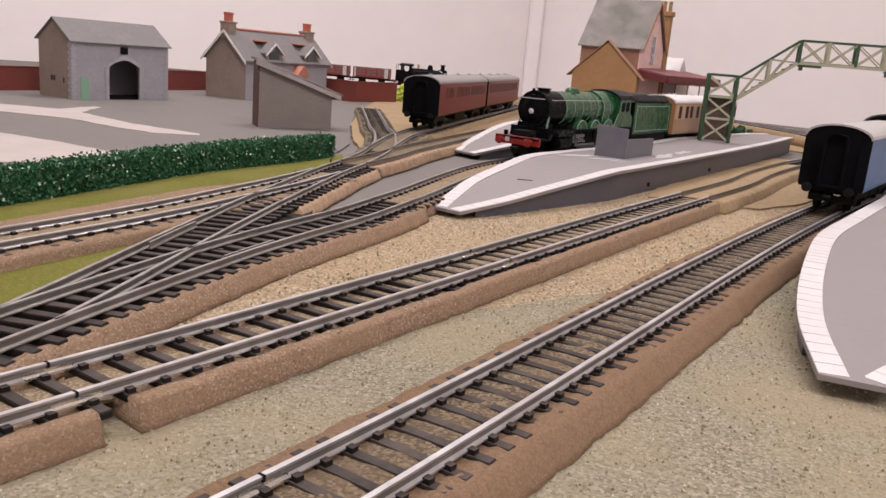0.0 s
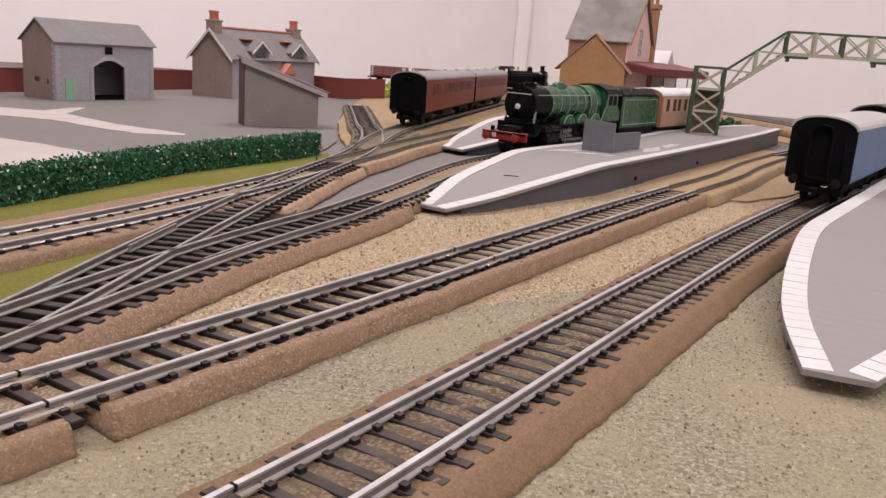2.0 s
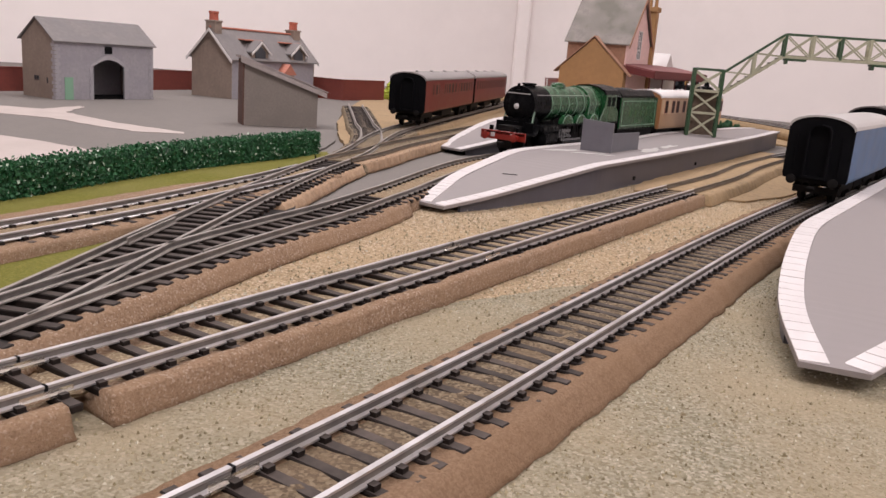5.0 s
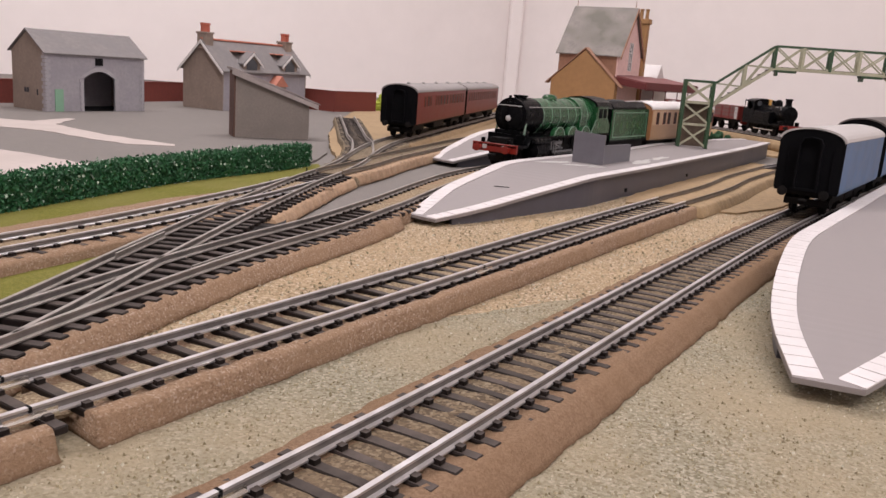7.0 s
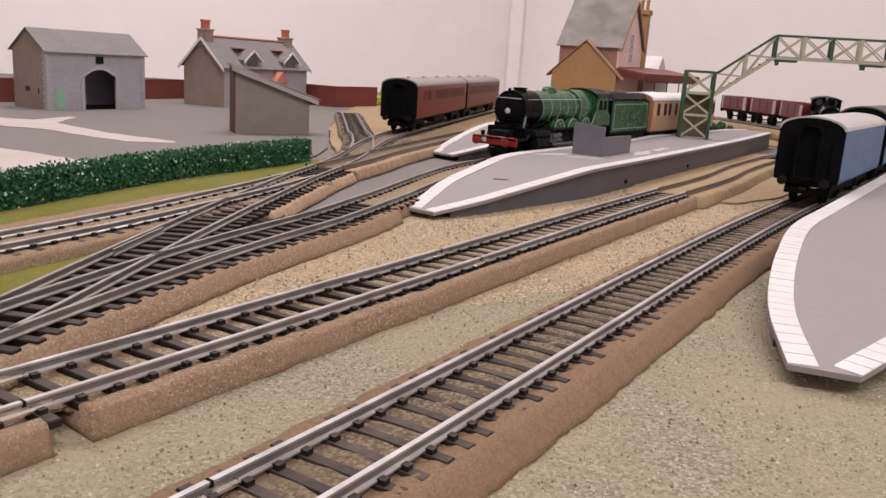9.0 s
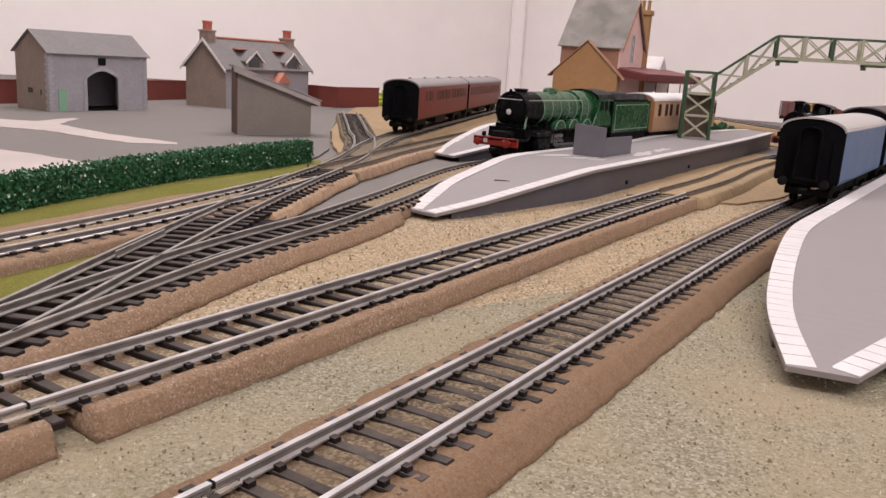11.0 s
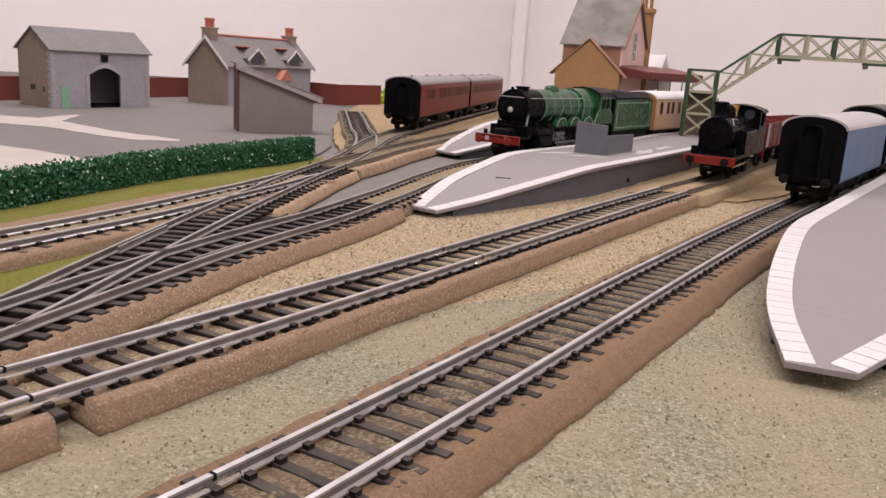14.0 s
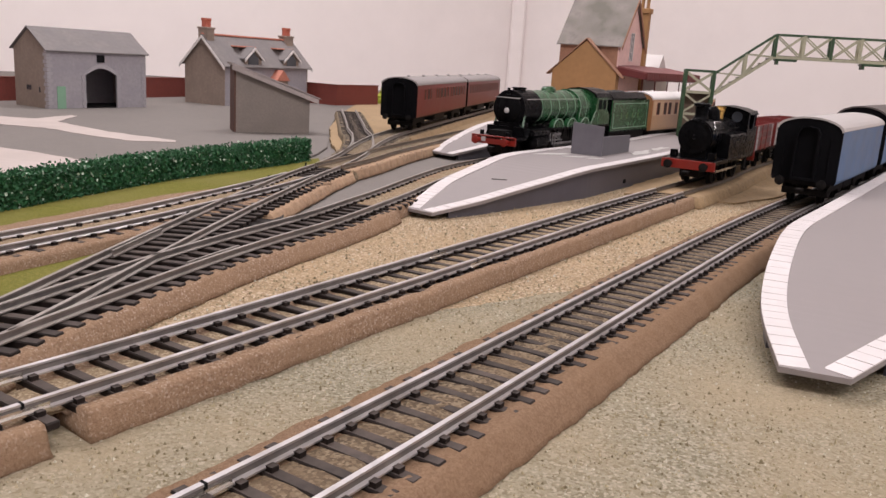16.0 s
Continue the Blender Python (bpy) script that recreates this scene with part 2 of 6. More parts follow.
def spline(points, step):
    """Evenly spaced places (x, y) and headings along a smooth line through the points."""
    p = [Vector(q) for q in points]
    p = [2 * p[0] - p[1]] + p + [2 * p[-1] - p[-2]]
    dense = []
    for i in range(1, len(p) - 2):
        a, b, c, d = p[i - 1:i + 3]
        for k in range(40):
            t = k / 40
            dense.append(0.5 * ((2 * b) + (c - a) * t + (2 * a - 5 * b + 4 * c - d) * t * t + (3 * b - a - 3 * c + d) * t ** 3))
    dense.append(p[-2])
    out, need = [dense[0]], step
    for a, b in zip(dense, dense[1:]):
        seg = (b - a).length
        while need <= seg:
            out.append(a.lerp(b, need / seg))
            need += step
        need -= seg
    heads = []
    for i in range(len(out)):
        d = out[min(i + 1, len(out) - 1)] - out[max(i - 1, 0)]
        heads.append(d.normalized())
    return out, heads


def sweep(bm, places, heads, section, mi=0, jitter=0.0, cap=True, second=(), wander=0.0):
    """A bar of that section, (sideways to the right, height) pairs, along a line."""
    rings = []
    waves = [(random.uniform(0.15, 0.75), random.uniform(0, 6.28)) for _ in range(10)]
    for i, (p, h) in enumerate(zip(places, heads)):
        side = Vector((h.y, -h.x))
        swell = [wander * sum(math.sin(f * i * 0.7 + q) for f, q in waves[k * 5:k * 5 + 5]) / 3 for k in (0, 1)] if wander else (0, 0)
        section_now = [(s + math.copysign(swell[s > 0], s) * (abs(s) > 0.012), z + 0.25 * swell[s > 0] * (0.011 < abs(s) < 0.0175)) for s, z in section] if wander else section
        rings.append([bm.verts.new((p.x + side.x * s + (random.uniform(-jitter, jitter) if jitter else 0), p.y + side.y * s + (random.uniform(-jitter, jitter) if jitter else 0), z + (random.uniform(-jitter, jitter) * 0.5 if jitter else 0))) for s, z in section_now])
    n = len(section)
    for a, b in zip(rings, rings[1:]):
        for k in range(n):
            bm.faces.new((a[k], a[(k + 1) % n], b[(k + 1) % n], b[k])).material_index = 1 if k in second else mi
    if cap:
        bm.faces.new(rings[0][::-1]).material_index = mi
        bm.faces.new(rings[-1]).material_index = mi
    return bm


# ---- the room and the baseboard ----
G = -0.010
PLAT = 0.0085


def room():
    corners = [(-1.9, -1.1), (1.75, -1.1), (1.95, 1.75), (0.185, 2.75), (-1.9, 1.55)]
    names = ["wall_south", "wall_east", "wall_north_east", "wall_north_west", "wall_west"]
    n = len(corners)
    mid = Vector((0, 0.6))
    for k in range(n):
        a, b = Vector(corners[k]), Vector(corners[(k + 1) % n])
        d = (b - a).normalized()
        out = Vector((d.y, -d.x))
        if out.dot(mid - a) > 0:
            out = -out
        bm = bmesh.new()
        q = [a, b, b + out * 0.1, a + out * 0.1]
        prism(bm, [tuple(v) for v in q], -0.9, 1.45)
        tagged(finish(names[k], bm, WALL), "plain off-white painted plaster wall", "wall", kind="structure")
    # added box; its edge makes the soft shade line of the plain corner
    bm = bmesh.new()
    box(bm, 0.168, 0.212, 2.705, 2.78, -0.9, 1.45, 0.006)
    tagged(finish("trim", bm, WALL), "narrow white box added for the shade line of the room corner", "corner casing", kind="structure")
    bm = bmesh.new()
    prism(bm, [(-2.1, -1.3), (2.1, -1.3), (2.1, 2.95), (-2.1, 2.95)], -0.95, -0.9)
    tagged(finish("floor", bm, CARPET), "dark carpeted room floor", "floor", kind="structure")
    bm = bmesh.new()
    prism(bm, [(-2.1, -1.3), (2.1, -1.3), (2.1, 2.95), (-2.1, 2.95)], 1.45, 1.5)
    tagged(finish("ceiling", bm, CEIL), "white painted ceiling", "ceiling", kind="structure")
    bm = bmesh.new()
    prism(bm, [(-1.05, -0.4), (0.95, -0.4), (0.95, 1.55), (0.45, 1.86), (-0.75, 1.86), (-1.05, 1.6)], G - 0.014, G - 0.0006)
    tagged(finish("baseboard", bm, BOARD), "grey painted layout baseboard", "baseboard", kind="structure")


room()


def patch(name, outline, top, mat, label, category, thick=0.0006, fine=0.0):
    """A thin laid sheet with an uneven outline."""
    pts = []
    n = len(outline)
    for k in range(n):
        a, b = Vector(outline[k]), Vector(outline[(k + 1) % n])
        steps = max(1, int((b - a).length / fine)) if fine else 1
        for i in range(steps):
            p = a.lerp(b, i / steps)
            j = fine * 0.18 if fine and i else 0
            pts.append((p.x + random.uniform(-j, j), p.y + random.uniform(-j, j)))
    bm = bmesh.new()
    prism(bm, pts, top - thick, top)
    return tagged(finish(name, bm, mat), label, category, kind="structure")


patch("ground_sand", [(-0.06, -0.3), (0.9, -0.3), (0.9, 1.3), (0.62, 1.2), (0.34, 0.86), (0.15, 0.62), (0.03, 0.50), (-0.018, 0.437), (-0.045, 0.355), (-0.075, 0.27), (-0.125, 0.17), (-0.2, 0.0), (-0.2, -0.3)], G, SAND, "sandy yellow scatter glued on the layout", "scatter ground", fine=0.006)
patch("ground_pale", [(-0.2, -0.3), (0.9, -0.3), (0.9, 0.30), (0.16, 0.36), (0.11, 0.335), (0.06, 0.30), (0.0, 0.255), (-0.03, 0.22), (-0.06, 0.19), (-0.12, 0.08), (-0.2, 0.0)], G + 0.0004, SANDPALE, "pale greenish stone scatter glued on the layout", "scatter ground", fine=0.004)
patch("ground_yard", [(-0.9, 0.1), (-0.31, 0.16), (-0.241, 0.285), (-0.2075, 0.365), (-0.1855, 0.435), (-0.1495, 0.525), (-0.110, 0.612), (-0.105, 0.645), (-0.105, 0.70), (-0.128, 0.86), (-0.142, 1.0), (-0.15, 1.2), (-0.26, 1.32), (-0.45, 1.30), (-0.72, 0.72)], G + 0.0012, BOARD, "grey card goods yard surface", "yard", thick=0.0018)
patch("grass_strip", [(-0.4, 0.10), (-0.19, 0.22), (-0.168, 0.262), (-0.12, 0.365), (-0.105, 0.42), (-0.095, 0.49), (-0.085, 0.555), (-0.100, 0.625), (-0.15, 0.53), (-0.21, 0.37), (-0.32, 0.16)], G + 0.0006, GRASS, "olive green flock grass strip", "grass", thick=0.0012, fine=0.004)
patch("grass_wedge", [(-0.21, 0.12), (-0.135, 0.14), (-0.126, 0.22), (-0.118, 0.325), (-0.152, 0.255)], G + 0.0026, GRASS, "olive green flock grass wedge between tracks", "grass", thick=0.0032, fine=0.004)

# ---- tracks ----
RAIL = [(-0.0011, -0.0026), (0.0011, -0.0026), (0.0011, -0.0022), (0.0004, -0.0018), (0.0003, -0.0007), (0.0006, -0.0005), (0.0006, 0.0), (-0.0006, 0.0), (-0.0006, -0.0005), (-0.0003, -0.0007), (-0.0004, -0.0018), (-0.0011, -0.0022)]
HALF = 0.0087


def light_tops(bm):
    """Faces that look up take the second material, dusty and painted as lit."""
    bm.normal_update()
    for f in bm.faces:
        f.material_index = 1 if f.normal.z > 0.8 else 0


def sleeper_mesh(length=0.030, wide=0.0031):
    bm = bmesh.new()
    box(bm, -length / 2, length / 2, -wide / 2, wide / 2, -0.0048, -0.0030, 0.0003)
    for side in (-HALF, HALF):
        for s in (-1, 1):
            box(bm, side + s * 0.0017 - 0.0008, side + s * 0.0017 + 0.0008, -0.0009, 0.0009, -0.0031, -0.0019)
    me = bpy.data.meshes.new("sleeper")
    bmesh.ops.recalc_face_normals(bm, faces=bm.faces)
    light_tops(bm)
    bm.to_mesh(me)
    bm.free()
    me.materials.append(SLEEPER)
    me.materials.append(SLEEPERLIT)
    return me


SLEEPER_MESH = sleeper_mesh()


def offset(places, heads, d):
    return [Vector((p.x + h.y * d, p.y - h.x * d)) for p, h in zip(places, heads)]


def track(points, label, pitch=0.0074, sleepers=True, step=0.006, skip=None, metal=None):
    places, heads = spline(points, step)
    root = thing("railway_track", Matrix(), label, "railway track", "model railway tracks")
    for d in (-HALF, HALF):
        bm = bmesh.new()
        sweep(bm, offset(places, heads, d), heads, RAIL, second=(3, 4, 8, 9))
        part("rail", bm, (metal or STEEL, RAILWEB), root)
    places, heads = spline(points, pitch)
    if sleepers:
        for p, h in zip(places, heads):
            if skip and skip(p):
                continue
            ob = new("sleeper", SLEEPER_MESH)
            ob.parent = root
            ob.matrix_basis = Matrix.Translation((p.x, p.y, random.uniform(-0.0002, 0.0001))) @ Matrix.Rotation(math.atan2(h.y, h.x) - math.pi / 2 + random.uniform(-0.03, 0.03), 4, "Z")
    else:
        bm = bmesh.new()
        for p, h in zip(places, heads):
            box(bm, -0.015, 0.015, -0.0016, 0.0016, -0.0048, -0.0030, m=Matrix.Translation((p.x, p.y, 0)) @ Matrix.Rotation(math.atan2(h.y, h.x) - math.pi / 2, 4, "Z"))
        light_tops(bm)
        tagged(part("sleepering", bm, (SLEEPER, SLEEPERLIT), root), kind="stuff")
    return root


def bed(points, label, top=-0.0045, half=0.0165, foot=0.0195, step=0.0016, mat=None, name="track_bed", bottom=G - 0.0003, rough=0.00022, lip=0.0019):
    places, heads = spline(points, step)
    bm = bmesh.new()
    sec = [(-foot + 0.0010, bottom), (-foot + 0.0002, bottom + 0.0011), (-foot + 0.0010, bottom + 0.0024), (-half - 0.0012, top + lip - 0.0012), (-half, top + lip - 0.0002), (-0.0122, top + lip), (-0.0105, top), (0, top + 0.0001), (0.0105, top), (0.0122, top + lip), (half, top + lip - 0.0002), (half + 0.0012, top + lip - 0.0012), (foot - 0.0010, bottom + 0.0024), (foot - 0.0002, bottom + 0.0011), (foot - 0.0010, bottom)]
    sweep(bm, places, heads, sec, jitter=rough, wander=0.0008)
    return tagged(finish(name, bm, mat or BED, smooth=True), label, "track bed", kind="structure")


C_LINE = [(-0.182, -0.12), (-0.128, -0.035), (-0.0738, 0.0494), (-0.0191, 0.1331), (0.0345, 0.2176), (0.0878, 0.3023), (0.1419, 0.3864), (0.1977, 0.4694), (0.256, 0.552), (0.32, 0.642), (0.40, 0.755), (0.50, 0.90)]
B_LINE = [(-0.185, 0.003), (-0.1298, 0.0881), (-0.0745, 0.1714), (-0.0205, 0.2556), (0.0328, 0.3403), (0.0861, 0.425), (0.14, 0.5093), (0.194, 0.5932), (0.2425, 0.6805), (0.3105, 0.788)]
LOOP = [(0.3105, 0.788), (0.39, 0.897), (0.452, 1.0), (0.468, 1.10), (0.455, 1.23), (0.42, 1.37), (0.34, 1.51), (0.20, 1.63), (0.0, 1.69), (-0.3, 1.70), (-0.72, 1.70)]
D_LINE = [(-0.1455, 0.06), (-0.1345, 0.10), (-0.1235, 0.145), (-0.1125, 0.187), (-0.1040, 0.217), (-0.0944, 0.249), (-0.0835, 0.282), (-0.0716, 0.313), (-0.0545, 0.354), (-0.0390, 0.402), (-0.0302, 0.43), (-0.0135, 0.49), (0.006, 0.552), (0.0315, 0.6065), (0.078, 0.678), (0.126, 0.75), (0.183, 0.836), (0.240, 0.92), (0.300, 1.01), (0.37, 1.11)]
E_LINE = [(-0.1125, 0.187), (-0.1098, 0.217), (-0.1070, 0.255), (-0.1043, 0.291), (-0.1000, 0.341), (-0.0969, 0.373), (-0.0905, 0.43), (-0.0845, 0.48), (-0.0772, 0.525), (-0.0725, 0.565), (-0.0698, 0.61), (-0.0708, 0.66), (-0.0790, 0.735), (-0.0900, 0.79), (-0.1000, 0.855), (-0.1215, 0.99), (-0.1345, 1.07)]
F_LINE = [(-0.215, 0.14), (-0.1515, 0.282), (-0.133, 0.326), (-0.1225, 0.355), (-0.108, 0.40), (-0.0965, 0.437), (-0.0855, 0.48)]
H_LINE = [(-0.077, 0.525), (-0.062, 0.575), (-0.048, 0.634), (-0.025, 0.71), (0.024, 0.865), (0.11, 1.10), (0.2, 1.32)]
M_LINE = [(-0.0698, 0.61), (-0.0665, 0.69), (-0.0560, 0.78), (-0.028, 0.92), (0.0, 1.056), (0.064, 1.356), (0.09, 1.48)]

def rise(x, y):
    """How far the running line climbs on its far curve."""
    up = min(max((y - 0.86) / 0.30, 0.0), 1.0)
    down = min(max((x + 0.05) / 0.35, 0.0), 1.0)
    return 0.0095 * up * up * (3 - 2 * up) * down * down * (3 - 2 * down)


def lift(ob):
    """Raises a laid strip or a track with its rails along the climb."""
    for piece in [ob] + list(ob.children):
        if piece.type == "MESH":
            for v in piece.data.vertices:
                if v.co.z > G:
                    v.co.z += rise(v.co.x, v.co.y)
    return ob


bed(C_LINE, "brown granular foam ballast under the nearest track", top=-0.0038, half=0.0163, foot=0.0215, lip=0.0007, mat=SMOOTHBED)
bed([(-0.0815, 0.1608), (-0.0745, 0.1714)] + B_LINE[3:7], "brown granular foam ballast strip with a cut end", top=-0.0046, half=0.0146, foot=0.0170)
bed([(-0.185, 0.003), (-0.1298, 0.0881), (-0.0865, 0.1532)], "short brown foam ballast strip with a cut end", top=-0.0046, half=0.0146, foot=0.0170)
bed(B_LINE[6:], "tan cork strip under the far running line", top=-0.0029, lip=0.0003, half=0.0165, foot=0.0205, mat=CORK)
patch("running_line_cork", [(0.138, 0.540), (0.165, 0.530), (0.188, 0.528), (0.205, 0.545), (0.232, 0.570), (0.29, 0.65), (0.36, 0.76), (0.40, 0.85), (0.34, 0.92), (0.29, 0.84), (0.2335, 0.748), (0.155, 0.62), (0.132, 0.58), (0.118, 0.54)], G + 0.0013, CORK, "tan cork sheet beside the island platform", "cork sheet", thick=0.0020, fine=0.009)
bed(D_LINE[2:10], "brown granular foam ballast strip", top=-0.0082, half=0.0150, foot=0.0190, lip=0.0049)
bed(D_LINE[9:12], "brown granular foam ballast strip", top=-0.0034, half=0.0132, foot=0.0152, lip=0.0003)
bed(D_LINE[11:], "brown ballast strip beneath the green train", top=-0.0028, lip=0.0002, half=0.0132, foot=0.0155)
bed(F_LINE, "brown granular foam ballast strip beside the grass", top=-0.0034, half=0.0165, foot=0.0185, lip=0.0003)
bed(E_LINE[5:9], "brown ballast slope beside the turnout", top=-0.0046, lip=0.0004, half=0.0155, foot=0.0190, mat=PINKCORK)
bed(E_LINE[8:], "grey brown ballast under the station throat", top=-0.0035, lip=0.0004, half=0.0155, foot=0.0185, mat=THROAT, rough=0.0004)
bed(H_LINE, "tan cork strip under the platform road", top=-0.0030, lip=0.0003, half=0.0145, foot=0.0172, mat=PINKCORK)
bed(M_LINE[:4], "grey brown ballast under the siding turnout", top=-0.0034, lip=0.0002, half=0.0165, foot=0.0195, mat=THROAT, rough=0.0004)
bed(M_LINE[2:], "tan cork strip under the carriage siding", top=-0.0040, lip=0.0006, half=0.018, foot=0.0225, mat=CORK)
lift(bed(LOOP, "tan cork strip under the curved running line", top=-0.0044, lip=0.0010, half=0.018, foot=0.022, mat=CORK))
patch("ballast_shoulder", [(-0.215, 0.215), (-0.1900, 0.285), (-0.1779, 0.3182), (-0.1624, 0.3597), (-0.1419, 0.4114), (-0.1217, 0.4432), (-0.1080, 0.478), (-0.094, 0.462), (-0.108, 0.40), (-0.133, 0.326), (-0.1515, 0.282), (-0.18, 0.215)], -0.0056, BED, "brown ballast shoulder between siding and grass", "ballast", thick=0.0046, fine=0.004)

track(C_LINE, "nickel silver rails on dark sleepers in brown ballast")
track(B_LINE[:7], "nickel silver rails on proud dark sleepers", pitch=0.0086)
track(B_LINE[6:], "thin tarnished rails on tan cork", sleepers=False, pitch=0.009, metal=RUSTRAIL)
lift(track(LOOP, "curved running line round the far side", sleepers=False, pitch=0.009))
track(D_LINE, "dark sleepered track through a turnout", pitch=0.0078, skip=lambda p: p.y < 0.35, metal=DULLSTEEL)
track(E_LINE[:9], "dark sleepered diverging track into the throat", pitch=0.0078, skip=lambda p: p.y < 0.365, metal=DULLSTEEL)
track(E_LINE[8:], "pale rails half buried in throat ballast", sleepers=False, pitch=0.0078, metal=DULLSTEEL)
track(F_LINE, "weathered siding track on pale sleepers", pitch=0.009)
track(H_LINE, "far platform road track", sleepers=False, pitch=0.009, metal=RUSTRAIL)
track(M_LINE, "far carriage siding track", sleepers=False, pitch=0.009, metal=DULLSTEEL)


def turnout():
    """Long sleepers, joiners, blades and tie bar where two tracks part."""
    root = thing("turnout", Matrix(), "dark plastic railway turnout with long sleepers", "railway turnout")
    # dark sheet painted as the shaded board in the sleeper gaps
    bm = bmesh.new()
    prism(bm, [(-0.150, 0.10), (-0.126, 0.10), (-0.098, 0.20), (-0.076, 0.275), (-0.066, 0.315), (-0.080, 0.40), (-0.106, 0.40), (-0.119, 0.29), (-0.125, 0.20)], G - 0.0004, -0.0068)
    part("base", bm, TURNSHADE, root)
    d, dh = spline(D_LINE, 0.002)
    e, eh = spline(E_LINE, 0.002)
    y = 0.075
    while y < 0.362:
        a = min(range(len(d)), key=lambda i: abs(d[i].y - y))
        if y > 0.19:
            b = min(range(len(e)), key=lambda i: abs(e[i].y - y - (e[i].x - d[a].x) * -0.2))
            p, q = d[a], e[b]
            head = (dh[a] + eh[b]).normalized()
        else:
            p = q = d[a]
            head = dh[a]
        mid, gap = (p + q) / 2, (p - q).length
        if gap > 0.020:
            spots = [(p, 0.0, dh[a]), (q, 0.0, eh[b])]
        else:
            spots = [(mid, gap, head)]
        for c, g, h in spots:
            bm = bmesh.new()
            box(bm, -0.015 - g / 2, 0.015 + g / 2, -0.0018, 0.0018, -0.0049, -0.0029, 0.0003)
            light_tops(bm)
            ob = part("long_sleeper", bm, (SLEEPER, SLEEPERLIT), root)
            ob.matrix_basis = Matrix.Translation((c.x, c.y, 0)) @ Matrix.Rotation(math.atan2(h.y, h.x) - math.pi / 2 + random.uniform(-0.02, 0.02), 4, "Z")
        y += 0.0072
    bm = bmesh.new()
    box(bm, -0.011, 0.011, -0.0012, 0.0012, -0.0066, -0.0046, 0.0003)
    ob = part("tie_bar", bm, SLEEPER, root)
    ob.matrix_basis = Matrix.Translation((-0.1085, 0.2000, 0)) @ Matrix.Rotation(-0.30, 4, "Z")
    # check rails beside the stock rails
    for line, side, y0, y1 in ((d, 1, 0.262, 0.300), (e, -1, 0.268, 0.312)):
        pts = [p for p in line if y0 < p.y < y1]
        pl, hd = spline([(p.x, p.y) for p in pts[::4]], 0.003)
        bm = bmesh.new()
        sweep(bm, offset(pl, hd, side * (HALF - 0.0022)), hd, [(x * 0.6, z) for x, z in RAIL])
        part("check_rail", bm, DULLSTEEL, root)


turnout()


def track_fittings():
    """Bright rail joiners on the second track, and loose infill on the nearest."""
    for name, x, y, line in (("b", 0.0145, 0.292, B_LINE), ("b", -0.0002, 0.2991, B_LINE), ("b", -0.078, 0.146, B_LINE), ("b", -0.0871, 0.1566, B_LINE), ("c", -0.0361, 0.1212, C_LINE), ("c", -0.022, 0.113, C_LINE)):
        pl, hd = spline(line, 0.002)
        k = min(range(len(pl)), key=lambda i: (pl[i] - Vector((x, y))).length)
        h = hd[k]
        s = 1 if (Vector((x, y)) - pl[k]).dot(Vector((h.y, -h.x))) > 0 else -1
        c = pl[k] + Vector((h.y, -h.x)) * s * HALF
        bm = bmesh.new()
        box(bm, -0.0014, 0.0014, -0.0055, 0.0055, -0.0028, -0.0019, 0.0002)
        box(bm, 0.0004, 0.0008, -0.0055, 0.0055, -0.0022, -0.0011)
        box(bm, -0.0008, -0.0004, -0.0055, 0.0055, -0.0022, -0.0011)
        ob = finish("rail_joiner", bm, BRIGHT)
        ob.matrix_basis = Matrix.Translation((c.x, c.y, 0)) @ Matrix.Rotation(math.atan2(h.y, h.x) - math.pi / 2, 4, "Z")
        tagged(ob, "bright folded metal rail joiner on the track", "rail joiner", "rail joiners")
        bm = bmesh.new()
        box(bm, -0.00075, 0.00075, -0.0003, 0.0003, -0.0019, 0.00008)
        gap = part("rail_gap", bm, BLACK, ob)
    for line, top, half, mat in ((C_LINE, -0.0034, 0.0076, DARKFILL), (B_LINE[:4], -0.0043, 0.0074, INFILL), (B_LINE[3:7], -0.0035, 0.0074, INFILL), (D_LINE[9:12], -0.0029, 0.0074, INFILL), (D_LINE[11:17], -0.0027, 0.0076, INFILL), (E_LINE[9:], -0.0034, 0.0076, THROAT), (H_LINE, -0.0026, 0.0076, THROAT), (M_LINE[:5], -0.0028, 0.0076, THROAT), (B_LINE[6:], -0.0025, 0.0076, CORK), (F_LINE, -0.0028, 0.0076, INFILL)):
        pl, hd = spline(line, 0.002)
        bm = bmesh.new()
        sweep(bm, pl, hd, [(-half, top - 0.001), (-half, top - 0.0002), (-half * 0.5, top), (0, top + 0.0002), (half * 0.5, top), (half, top - 0.0002), (half, top - 0.001)], jitter=0.0003)
        tagged(finish("ballast_infill", bm, mat), "dull gravel infill between the rails", "ballast", kind="structure")


track_fittings()
patch("throat_cork", [(-0.052, 0.645), (-0.022, 0.695), (-0.004, 0.745), (0.03, 0.86), (0.09, 0.99), (0.2, 1.2), (0.2, 1.55), (-0.16, 1.55), (-0.147, 1.1), (-0.13, 0.88), (-0.105, 0.72), (-0.09, 0.66)], G + 0.0022, CORK, "tan cork sheet under the station throat", "cork sheet", thick=0.0030, fine=0.006)
patch("far_cork", [(0.40, 1.05), (0.50, 0.98), (0.56, 1.1), (0.52, 1.36), (0.40, 1.58), (0.2, 1.74), (-0.3, 1.78), (-0.3, 1.6), (0.0, 1.6), (0.2, 1.5), (0.33, 1.33), (0.36, 1.2), (0.30, 1.12), (0.36, 1.09)], G + 0.0016, CORK, "tan cork sheet along the far curve", "cork sheet", thick=0.0024, fine=0.008)


